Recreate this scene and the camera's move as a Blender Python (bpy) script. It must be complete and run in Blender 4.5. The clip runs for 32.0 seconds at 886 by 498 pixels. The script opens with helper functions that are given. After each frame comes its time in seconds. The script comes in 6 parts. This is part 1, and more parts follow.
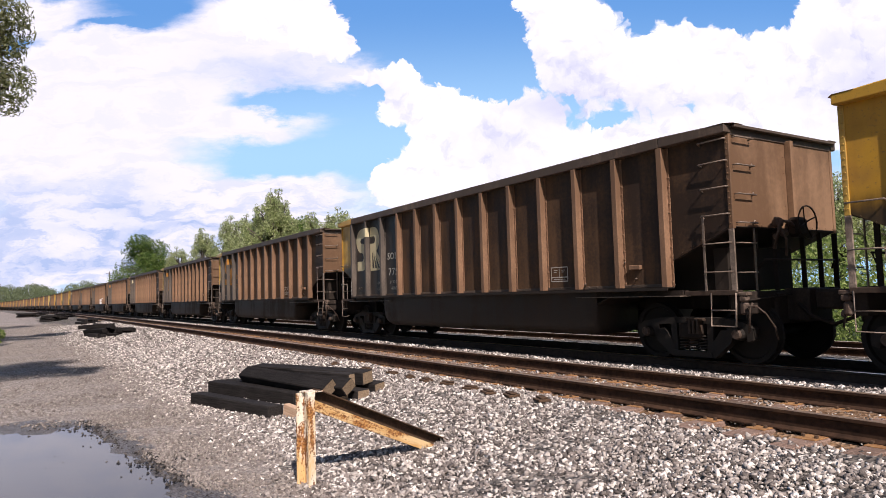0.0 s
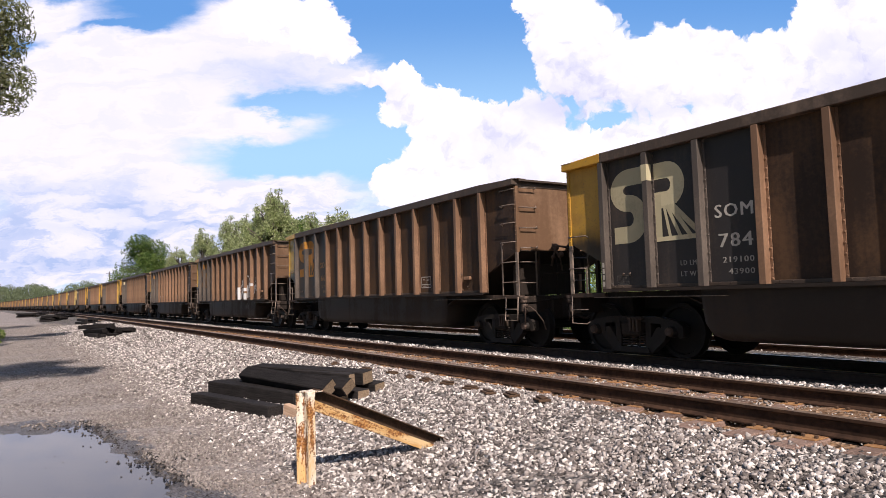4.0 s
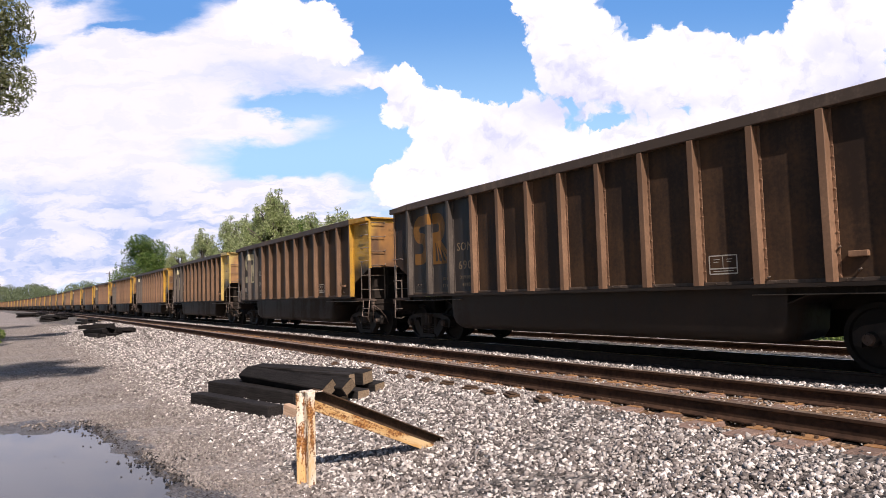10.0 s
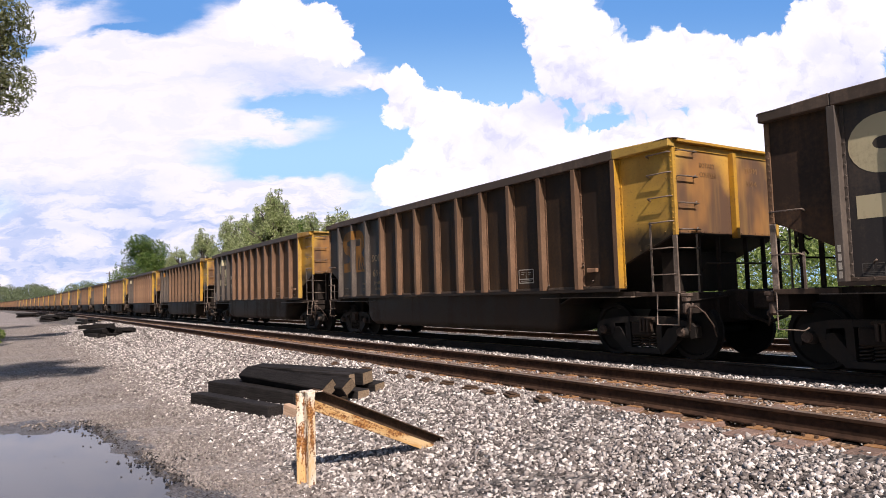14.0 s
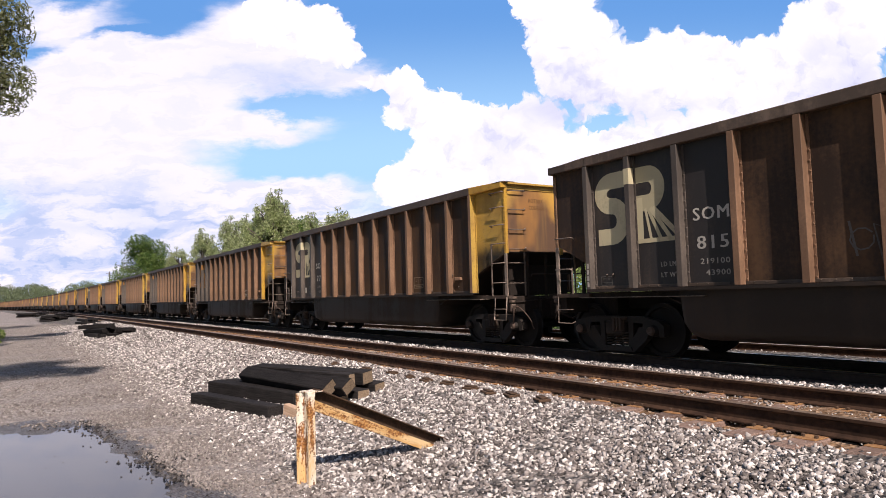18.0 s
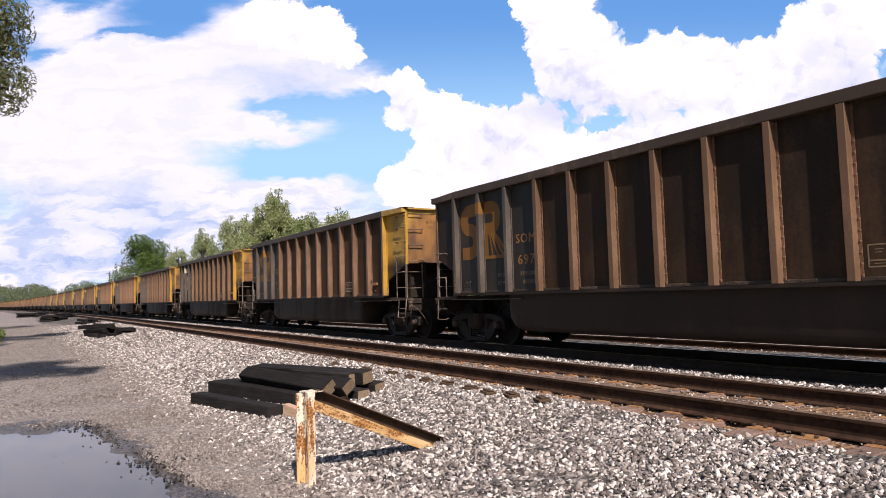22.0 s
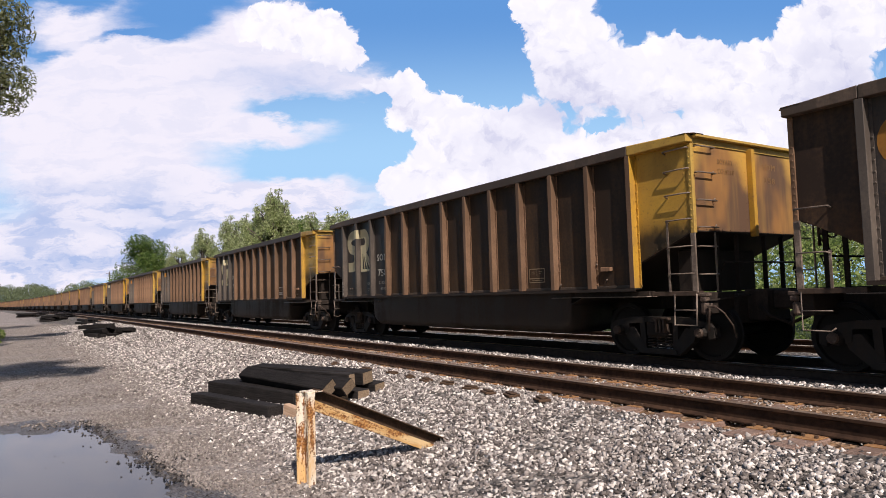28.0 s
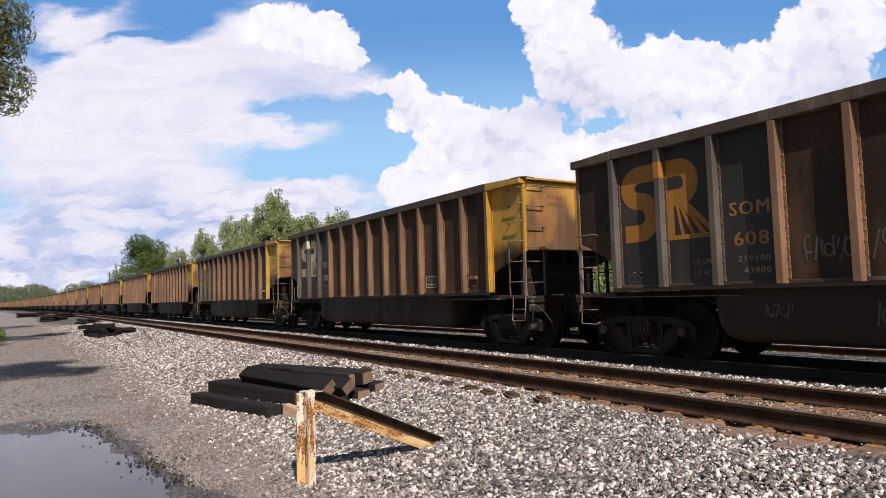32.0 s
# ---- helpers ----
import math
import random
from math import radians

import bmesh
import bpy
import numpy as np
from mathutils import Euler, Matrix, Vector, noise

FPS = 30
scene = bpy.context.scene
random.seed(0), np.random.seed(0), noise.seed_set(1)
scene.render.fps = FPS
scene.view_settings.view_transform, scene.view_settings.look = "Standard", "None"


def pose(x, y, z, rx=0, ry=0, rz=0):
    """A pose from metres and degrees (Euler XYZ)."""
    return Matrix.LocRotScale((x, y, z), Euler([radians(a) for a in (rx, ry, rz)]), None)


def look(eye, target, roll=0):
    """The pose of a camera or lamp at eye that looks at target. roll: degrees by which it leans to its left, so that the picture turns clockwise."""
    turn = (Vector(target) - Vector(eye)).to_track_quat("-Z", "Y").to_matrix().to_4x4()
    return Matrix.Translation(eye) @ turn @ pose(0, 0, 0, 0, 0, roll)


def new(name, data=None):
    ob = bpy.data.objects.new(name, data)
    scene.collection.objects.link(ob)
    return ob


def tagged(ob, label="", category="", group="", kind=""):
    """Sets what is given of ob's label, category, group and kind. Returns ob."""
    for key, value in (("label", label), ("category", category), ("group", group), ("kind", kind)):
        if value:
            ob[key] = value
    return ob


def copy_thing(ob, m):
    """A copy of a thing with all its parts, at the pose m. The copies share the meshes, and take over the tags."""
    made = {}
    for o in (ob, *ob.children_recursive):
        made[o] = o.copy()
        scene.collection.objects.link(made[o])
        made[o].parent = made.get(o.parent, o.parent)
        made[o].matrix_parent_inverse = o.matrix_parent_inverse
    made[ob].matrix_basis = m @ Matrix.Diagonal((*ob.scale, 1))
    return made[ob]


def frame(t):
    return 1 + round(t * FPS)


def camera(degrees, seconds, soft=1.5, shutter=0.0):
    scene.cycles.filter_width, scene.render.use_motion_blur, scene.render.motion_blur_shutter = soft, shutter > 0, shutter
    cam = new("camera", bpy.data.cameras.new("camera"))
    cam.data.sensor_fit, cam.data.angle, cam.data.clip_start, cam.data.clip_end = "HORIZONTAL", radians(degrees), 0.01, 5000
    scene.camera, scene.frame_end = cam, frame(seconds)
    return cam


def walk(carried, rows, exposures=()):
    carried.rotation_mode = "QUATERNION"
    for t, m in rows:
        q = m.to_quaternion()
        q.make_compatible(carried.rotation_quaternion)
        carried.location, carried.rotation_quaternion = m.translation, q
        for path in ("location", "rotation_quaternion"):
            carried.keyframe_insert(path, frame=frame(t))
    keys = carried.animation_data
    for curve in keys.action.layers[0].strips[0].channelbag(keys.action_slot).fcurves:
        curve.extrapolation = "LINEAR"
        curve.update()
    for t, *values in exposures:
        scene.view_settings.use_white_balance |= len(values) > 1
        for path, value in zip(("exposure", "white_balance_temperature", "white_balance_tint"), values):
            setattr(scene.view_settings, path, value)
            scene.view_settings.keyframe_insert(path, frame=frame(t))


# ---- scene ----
cam = camera(67.236, 32.0, 0.6)

# ---- plan: near track rail tops at z = 0, x along the tracks, y away from the camera ----
RADIUS = 4444.0          # the tracks' wide curve, its centre on the camera's side
Y_REF = 8.0
NEAR_Y = 6.966           # centre line of the empty track
TRAIN_Y = 10.572         # centre line of the train's track
TRAIN_Z = 0.158          # where the heights in a car count from
WHEEL = 0.483            # radius of the wheels
DROP = 0.20              # the rail top of the train's track lies this far below it
PITCH = 16.18            # length over couplers
BODY = 14.54             # length over the end sheets
LIP = 0.11               # the end chords stand this far out
ROAD_Z = -0.45


def on_track(s, y, z=0.0, turn=0.0):
    """The pose at s metres along the tracks, y metres across them."""
    a = s / RADIUS
    r = RADIUS + y - Y_REF
    return Matrix.Translation((r * math.sin(a), Y_REF - RADIUS + r * math.cos(a), z)) @ Matrix.Rotation(-a + turn, 4, "Z")


def along(t):
    """Metres that the train has gone at t seconds, in the train's own count."""
    surge = np.interp(t, [0, 1, 3, 6, 9, 10, 14, 17, 19, 21, 23, 24, 28, 29, 31, 32], [0.13, -0.23, -0.07, 0.09, 0.06, 0.02, 0.0, 0.05, 0.04, 0.02, 0.0, -0.08, -0.06, -0.05, 0.04, 0.04])
    return -20.945 + 14.895 * t + 0.0052 * t * t - 0.0000435 * t ** 3 + float(surge)


EYE = (0.0, 0.0, 1.189)
YAW, TILT, LEAN = radians(-57.742), radians(3.918), -1.622
AIM = Vector((math.sin(YAW) * math.cos(TILT), math.cos(YAW) * math.cos(TILT), math.sin(TILT)))
STAND = look(EYE, Vector(EYE) + AIM * 10, LEAN)
walk(cam, [(0.0, STAND), (32.0, STAND)], exposures=[(0.0, 0.12, 6500, 15), (25.0, 0.12, 6500, 15), (28.0, -0.05, 6500, 13), (29.5, -0.22, 6500, 12), (31.0, -0.18, 6500, 12), (32.0, -0.08, 6500, 12)])

# ---- light ----
SUN_EL, SUN_AZ = radians(44.0), radians(15.5)
TO_SUN = Vector((math.cos(SUN_EL) * math.cos(SUN_AZ), -math.cos(SUN_EL) * math.sin(SUN_AZ), math.sin(SUN_EL)))
world = bpy.data.worlds.new("world")
scene.world = world
world.use_nodes = True
wn = world.node_tree
sky = wn.nodes.new("ShaderNodeTexSky")
sky.sky_type = "NISHITA"
sky.sun_disc = False
sky.sun_elevation = SUN_EL
sky.sun_rotation = math.pi / 2 + SUN_AZ
wn.nodes["Background"].inputs["Strength"].default_value = 0.060
wn.links.new(sky.outputs["Color"], wn.nodes["Background"].inputs["Color"])
sun_data = bpy.data.lights.new("sun", "SUN")
sun_data.energy, sun_data.angle, sun_data.color = 5.0, radians(0.5), (1.0, 0.90, 0.80)
sun = new("sun", sun_data)
sun.matrix_world = look((0, 0, 60), Vector((0, 0, 60)) - TO_SUN)


# ---- material helpers ----
class Nodes:
    """A few words for building node materials."""

    def __init__(self, name, rough=0.7, metal=0.0, spec=0.4):
        self.mat = bpy.data.materials.new(name)
        self.mat.use_nodes = True
        self.tree = self.mat.node_tree
        self.bsdf = self.tree.nodes["Principled BSDF"]
        self.bsdf.inputs["Roughness"].default_value = rough
        self.bsdf.inputs["Metallic"].default_value = metal
        self.bsdf.inputs["Specular IOR Level"].default_value = spec
        self.coord = self.tree.nodes.new("ShaderNodeTexCoord")

    def put(self, kind, **values):
        n = self.tree.nodes.new("ShaderNode" + kind)
        for k, val in values.items():
            setattr(n, k, val)
        return n

    def link(self, a, b):
        self.tree.links.new(a, b)

    def value(self, sock, val):
        if hasattr(val, "is_output") or isinstance(val, bpy.types.NodeSocket):
            self.link(val, sock)
        else:
            sock.default_value = val

    def noise(self, scale, detail=4.0, rough=0.55, vec=None, stretch=None, space="Object"):
        n = self.put("TexNoise")
        n.inputs["Scale"].default_value = scale
        n.inputs["Detail"].default_value = detail
        n.inputs["Roughness"].default_value = rough
        src = vec or self.coord.outputs[space]
        if stretch:
            m = self.put("Mapping")
            m.inputs["Scale"].default_value = stretch
            self.link(src, m.inputs["Vector"])
            src = m.outputs["Vector"]
        self.link(src, n.inputs["Vector"])
        return n.outputs["Fac"]

    def math(self, op, a, b=0.0, c=0.0, clamp=False):
        n = self.put("Math", operation=op, use_clamp=clamp)
        for i, val in enumerate((a, b, c)):
            self.value(n.inputs[i], val)
        return n.outputs[0]

    def step(self, val, lo, hi, a=0.0, b=1.0):
        n = self.put("MapRange", interpolation_type="SMOOTHSTEP")
        self.value(n.inputs["Value"], val)
        for k, w in (("From Min", lo), ("From Max", hi), ("To Min", a), ("To Max", b)):
            n.inputs[k].default_value = w
        return n.outputs["Result"]

    def ramp(self, fac, stops):
        n = self.put("ValToRGB")
        els = n.color_ramp.elements
        while len(els) < len(stops):
            els.new(0.5)
        for e, (p, c) in zip(els, stops):
            e.position, e.color = p, (*c, 1)
        self.link(fac, n.inputs["Fac"])
        return n.outputs["Color"]

    def mix(self, fac, a, b, mode="MIX"):
        n = self.put("MixRGB", blend_type=mode)
        self.value(n.inputs[0], fac)
        for i, c in ((1, a), (2, b)):
            self.value(n.inputs[i], (*c, 1) if isinstance(c, tuple) else c)
        return n.outputs["Color"]

    def axes(self, space="Object"):
        n = self.put("SeparateXYZ")
        self.link(self.coord.outputs[space], n.inputs[0])
        return n.outputs

    def bump(self, height, strength=0.3, dist=0.02):
        n = self.put("Bump")
        n.inputs["Strength"].default_value, n.inputs["Distance"].default_value = strength, dist
        self.link(height, n.inputs["Height"])
        self.link(n.outputs["Normal"], self.bsdf.inputs["Normal"])

    def done(self, colour, rough=None):
        self.value(self.bsdf.inputs["Base Color"], colour)
        if rough is not None:
            self.value(self.bsdf.inputs["Roughness"], rough)
        return self.mat


def coat(name, base, dust, amount=0.5, rough=0.65, scale=3.0, streak=True, spec=0.35, bump=0.15):
    """Old paint, dusty in blotches and in streaks that run down."""
    n = Nodes(name, rough, spec=spec)
    big = n.noise(scale * 0.35, 3)
    fine = n.noise(scale * 9, 5, 0.65)
    run = n.noise(scale * 2.2, 4, 0.6, stretch=(1, 1, 0.07)) if streak else n.noise(scale * 2, 4)
    m = n.math("ADD", n.math("MULTIPLY", big, 0.5), n.math("ADD", n.math("MULTIPLY", run, 0.35), n.math("MULTIPLY", fine, 0.25)))
    fac = n.step(m, 0.75 - amount * 0.5, 0.95 - amount * 0.5)
    info = n.put("ObjectInfo")
    lum = n.step(info.outputs["Random"], 0, 1, 0.86, 1.1)
    col = n.mix(fac, base, dust)
    shade = n.put("HueSaturation")
    n.link(col, shade.inputs["Color"])
    n.link(lum, shade.inputs["Value"])
    n.bump(fine, bump, 0.01)
    return n.done(shade.outputs["Color"], n.step(fac, 0, 1, rough - 0.12, min(rough + 0.2, 0.95)))


M_SIDE = coat("dusty_black_paint", (0.036, 0.0230, 0.0170), (0.110, 0.0625, 0.0355), 0.58, 0.65, 1.6, spec=0.22)
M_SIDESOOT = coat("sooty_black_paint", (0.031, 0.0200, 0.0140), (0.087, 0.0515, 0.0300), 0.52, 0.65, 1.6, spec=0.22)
M_BLUE = coat("dark_slate_paint", (0.034, 0.0300, 0.0305), (0.084, 0.064, 0.051), 0.45, 0.55, 2.2)
M_RIB = coat("brown_dusted_steel", (0.190, 0.109, 0.066), (0.325, 0.190, 0.115), 0.5, 0.7, 2.5)
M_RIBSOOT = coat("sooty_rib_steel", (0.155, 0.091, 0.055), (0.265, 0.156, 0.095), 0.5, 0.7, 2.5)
M_RIBSLATE = coat("slate_dusted_steel", (0.088, 0.072, 0.062), (0.170, 0.138, 0.114), 0.5, 0.7, 2.5)
M_CHORD = coat("grimy_chord_steel", (0.078, 0.056, 0.043), (0.175, 0.126, 0.096), 0.45, 0.7, 2.0)
M_ENDBROWN = coat("brown_end_paint", (0.150, 0.085, 0.048), (0.275, 0.165, 0.098), 0.5, 0.7, 1.4)
M_UNDER = coat("sooty_underframe", (0.028, 0.0215, 0.0180), (0.066, 0.049, 0.039), 0.45, 0.85, 3.0, spec=0.15)
M_TUB = coat("sooty_tub_paint", (0.021, 0.0155, 0.013), (0.048, 0.034, 0.026), 0.5, 0.65, 1.5)
M_IRON = coat("worn_grab_iron", (0.155, 0.118, 0.094), (0.34, 0.27, 0.22), 0.5, 0.5, 12.0, False)
M_TREAD = coat("worn_brown_tread", (0.048, 0.031, 0.022), (0.105, 0.070, 0.050), 0.45, 0.8, 5.0, False)
M_TRUCK = coat("sooty_truck_casting", (0.016, 0.0128, 0.0110), (0.040, 0.031, 0.025), 0.45, 0.8, 4.0)
M_SILL = coat("grimy_side_sill", (0.024, 0.017, 0.013), (0.050, 0.034, 0.026), 0.45, 0.8, 3.0, False)
M_WHEEL = coat("sooty_wheel", (0.009, 0.0072, 0.0064), (0.023, 0.018, 0.015), 0.45, 0.85, 5.0, False)
M_SPRING = coat("brown_truck_spring", (0.030, 0.023, 0.019), (0.075, 0.056, 0.045), 0.5, 0.7, 8.0, False)
M_RUSTY = coat("rusty_casting", (0.075, 0.050, 0.038), (0.20, 0.150, 0.120), 0.45, 0.85, 6.0, False)


def yellow_paint(name="weathered_yellow_paint", fresh=((0.53, 0.280, 0.024), (0.53, 0.345, 0.080)), dull=((0.40, 0.205, 0.032), (0.40, 0.255, 0.070)), soot=0.55, low=False):
    n = Nodes(name, 0.5, spec=0.4)
    x, y, z = n.axes()
    fine = n.noise(22, 5, 0.65)
    run = n.noise(5, 4, 0.6, stretch=(1, 1, 0.06))
    big = n.noise(1.5, 4, 0.6)
    m = n.math("ADD", n.math("MULTIPLY", big, 0.75), n.math("MULTIPLY", run, 0.35))
    fac = n.step(m, 0.45, 0.75)
    info = n.put("ObjectInfo")
    sort = info.outputs["Random"]
    col = n.mix(fac, n.mix(sort, *fresh), n.mix(sort, *dull))
    col = n.mix(n.step(fine, 0.54, 0.76, 0.0, 0.8), col, (0.20, 0.12, 0.05))
    col = n.mix(n.step(n.noise(0.8, 4, 0.6), 0.52, 0.72, 0.0, soot), col, (0.24, 0.13, 0.045))
    if low:
        # black soot thrown up over the foot of the sheet
        edge = n.math("ADD", z, n.math("MULTIPLY", n.math("ADD", big, n.math("MULTIPLY", run, 0.6)), 0.55))
        col = n.mix(n.step(edge, 2.72, 2.30, 0.0, 0.94), col, (0.020, 0.015, 0.012))
    n.bump(fine, 0.12, 0.01)
    return n.done(col, n.step(fac, 0, 1, 0.4, 0.75))


def yellow_end_paint(name="dusted_yellow_end_paint", bright=(0.56, 0.325, 0.070), dust=(0.30, 0.145, 0.050), grime=(0.105, 0.060, 0.042)):
    """Yellow paint under a brown cloud of dust that reaches up the middle of each half."""
    n = Nodes(name, 0.55, spec=0.35)
    x, y, z = n.axes()
    big = n.noise(1.3, 4, 0.6)
    fine = n.noise(24, 5, 0.65)
    run = n.noise(5, 4, 0.6, stretch=(1, 1, 0.06))
    wave = n.math("ABSOLUTE", n.math("SINE", n.math("MULTIPLY", y, 2.1)))
    top = n.math("ADD", n.math("MULTIPLY", wave, 0.75), n.math("MULTIPLY", big, 0.9))
    over = n.math("SUBTRACT", n.math("ADD", 2.48, top), z)
    fac = n.step(over, -0.25, 0.45)
    fac = n.math("MULTIPLY", fac, n.step(run, 0.2, 0.55, 0.72, 0.97))
    soot = n.step(n.noise(0.9, 3, 0.55, stretch=(1, 1, 0.6)), 0.38, 0.58)
    col = n.mix(fac, bright, n.mix(soot, dust, grime))
    col = n.mix(n.step(fine, 0.6, 0.8), col, (0.17, 0.11, 0.06))
    n.bump(fine, 0.12, 0.01)
    return n.done(col, n.step(fac, 0, 1, 0.42, 0.8))


M_YELLOW = yellow_paint()
M_YEND = yellow_end_paint()
PALE = (((0.58, 0.420, 0.130), (0.59, 0.435, 0.15)), ((0.47, 0.325, 0.100), (0.47, 0.33, 0.115)), 0.25)
M_YELLOWPALE = yellow_paint("faded_pale_yellow_paint", *PALE)
M_YBAY = yellow_paint("yellow_paint_sooty_below", low=True)
M_YBAYPALE = yellow_paint("faded_yellow_paint_sooty_below", *PALE, low=True)
M_YENDPALE = yellow_end_paint("faded_dusted_end_paint", (0.64, 0.47, 0.16), (0.42, 0.225, 0.095), (0.25, 0.135, 0.075))


def plain(name, c1, c2, scale=8.0, rough=0.7, metal=0.0, bump=0.2, detail=5.0, stretch=None, spec=0.4):
    n = Nodes(name, rough, metal, spec)
    a = n.noise(scale, detail, 0.6, stretch=stretch)
    b = n.noise(scale * 0.17, 3)
    f = n.step(n.math("ADD", n.math("MULTIPLY", a, 0.6), n.math("MULTIPLY", b, 0.4)), 0.32, 0.68)
    n.bump(a, bump, 0.01)
    return n.done(n.mix(f, c1, c2))


M_RAIL = plain("rusty_rail", (0.030, 0.017, 0.012), (0.078, 0.043, 0.027), 14, 0.9, spec=0.15)
M_RAILPALE = plain("pale_worn_rail_head", (0.46, 0.38, 0.33), (0.62, 0.54, 0.48), 9, 0.5, 0.2, 0.02, stretch=(0.1, 1, 1))
M_RAILSOOT = plain("sooty_rail_web", (0.022, 0.016, 0.013), (0.056, 0.038, 0.029), 14, 0.85)
M_RAILTOP = plain("worn_rail_head", (0.26, 0.180, 0.130), (0.40, 0.295, 0.220), 9, 0.42, 0.5, 0.05, stretch=(0.1, 1, 1))
M_RAILSHINE = plain("bright_rail_head", (0.80, 0.62, 0.50), (0.92, 0.76, 0.64), 9, 0.34, 0.9, 0.004, stretch=(0.1, 1, 1))
M_PLATE = plain("rusty_tie_plate", (0.24, 0.115, 0.045), (0.42, 0.23, 0.10), 20, 0.9)
M_SPIKE = plain("rusty_spike", (0.05, 0.03, 0.02), (0.12, 0.07, 0.04), 30, 0.9)


def wood(name, c1, c2, rough=0.85, long=(0.6, 9, 9)):
    n = Nodes(name, rough, spec=0.12)
    g = n.noise(5, 6, 0.65, stretch=long)
    b = n.noise(1.5, 3)
    fac = n.step(n.math("ADD", n.math("MULTIPLY", g, 0.7), n.math("MULTIPLY", b, 0.3)), 0.3, 0.68)
    info = n.put("ObjectInfo")
    shade = n.put("HueSaturation")
    n.link(n.mix(fac, c1, c2), shade.inputs["Color"])
    n.link(n.step(info.outputs["Random"], 0, 1, 0.7, 1.25), shade.inputs["Value"])
    n.bump(g, 0.5, 0.015)
    return n.done(shade.outputs["Color"])


M_TIE = wood("weathered_tie", (0.105, 0.066, 0.050), (0.33, 0.235, 0.195))
M_CREO = wood("creosoted_timber", (0.010, 0.009, 0.009), (0.034, 0.030, 0.029), 0.9)
M_CREOEND = wood("sawn_timber_end", (0.115, 0.082, 0.057), (0.29, 0.215, 0.145), 0.9, (9, 9, 9))
M_BOARD = wood("broken_pale_board", (0.35, 0.22, 0.14), (0.52, 0.38, 0.28))
M_BARK = plain("grey_bark", (0.05, 0.040, 0.031), (0.12, 0.098, 0.078), 12, 0.95, bump=0.7, stretch=(1, 1, 0.2))


def peeling(name, long, paint, worn, lo, hi):
    """White paint that has gone in long flakes from rust."""
    n = Nodes(name, 0.75, spec=0.3)
    a = n.noise(17, 8, 0.74, stretch=long)
    b = n.noise(4, 3)
    c = n.noise(60, 4, 0.6)
    rust = n.mix(n.step(c, 0.35, 0.65), (0.15, 0.055, 0.022), (0.50, 0.235, 0.070))
    m = n.math("ADD", n.math("MULTIPLY", a, 0.60), n.math("ADD", n.math("MULTIPLY", b, 0.22), n.math("MULTIPLY", c, 0.18)))
    keep = n.step(m, lo, hi)
    stain = n.step(n.noise(7, 5, 0.6, stretch=long), 0.42, 0.62)
    col = n.mix(keep, rust, n.mix(stain, paint, worn))
    n.bump(keep, 0.4, 0.004)
    return n.done(col)


M_POST = peeling("peeling_white_paint_on_rust", (1, 1, 0.22), (0.84, 0.76, 0.64), (0.74, 0.47, 0.21), 0.470, 0.51)
M_BRACE = peeling("peeling_yellowed_paint_on_rust", (0.22, 1, 1), (0.72, 0.53, 0.29), (0.60, 0.34, 0.12), 0.465, 0.52)


def stones_mat(name, dark, mid, light):
    n = Nodes(name, 0.85, spec=0.3)
    geo = n.put("NewGeometry")
    col = n.ramp(geo.outputs["Random Per Island"], [(0.0, dark), (0.45, mid), (0.80, tuple(0.55 * a + 0.45 * b for a, b in zip(mid, light))), (0.95, light)])
    f = n.noise(40, 4, 0.6)
    col = n.mix(n.step(f, 0.35, 0.8, 0.0, 0.3), col, mid)
    n.bump(f, 0.4, 0.006)
    return n.done(col)


M_BALLAST = stones_mat("grey_ballast_stone", (0.055, 0.047, 0.044), (0.270, 0.234, 0.217), (0.96, 0.89, 0.83))
M_WETSTONE = stones_mat("wet_dark_stone", (0.03, 0.027, 0.026), (0.065, 0.057, 0.053), (0.17, 0.15, 0.135))
M_PEBBLE = stones_mat("road_pebble", (0.175, 0.148, 0.134), (0.262, 0.227, 0.208), (0.44, 0.39, 0.352))


def ground_mat(name, c1, c2, c3, fine=22.0, bump=1.0, dist=0.03):
    n = Nodes(name, 0.92, spec=0.2)
    v = n.put("TexVoronoi")
    v.inputs["Scale"].default_value = fine
    n.link(n.coord.outputs["Object"], v.inputs["Vector"])
    cell = n.put("SeparateColor")
    n.link(v.outputs["Color"], cell.inputs[0])
    big = n.noise(0.35, 5, 0.6)
    col = n.ramp(cell.outputs[0], [(0.0, c1), (0.55, c2), (1.0, c3)])
    col = n.mix(n.step(big, 0.35, 0.7, 0.0, 0.45), col, c1)
    n.bump(v.outputs["Distance"], bump, dist)
    return n.done(col)


M_ROAD = ground_mat("gravel_road", (0.185, 0.157, 0.144), (0.315, 0.275, 0.253), (0.50, 0.45, 0.415), 34.0, 1.0, 0.02)
M_BED = ground_mat("ballast_bed", (0.055, 0.049, 0.045), (0.14, 0.127, 0.118), (0.36, 0.33, 0.30), 20.0, 1.0, 0.04)
M_MUCK = ground_mat("fouled_ballast", (0.12, 0.070, 0.041), (0.29, 0.175, 0.100), (0.47, 0.335, 0.235), 22.0, 1.0, 0.03)
M_SOOT = ground_mat("sooty_ballast", (0.078, 0.062, 0.053), (0.155, 0.123, 0.104), (0.28, 0.23, 0.20), 20.0, 1.0, 0.03)


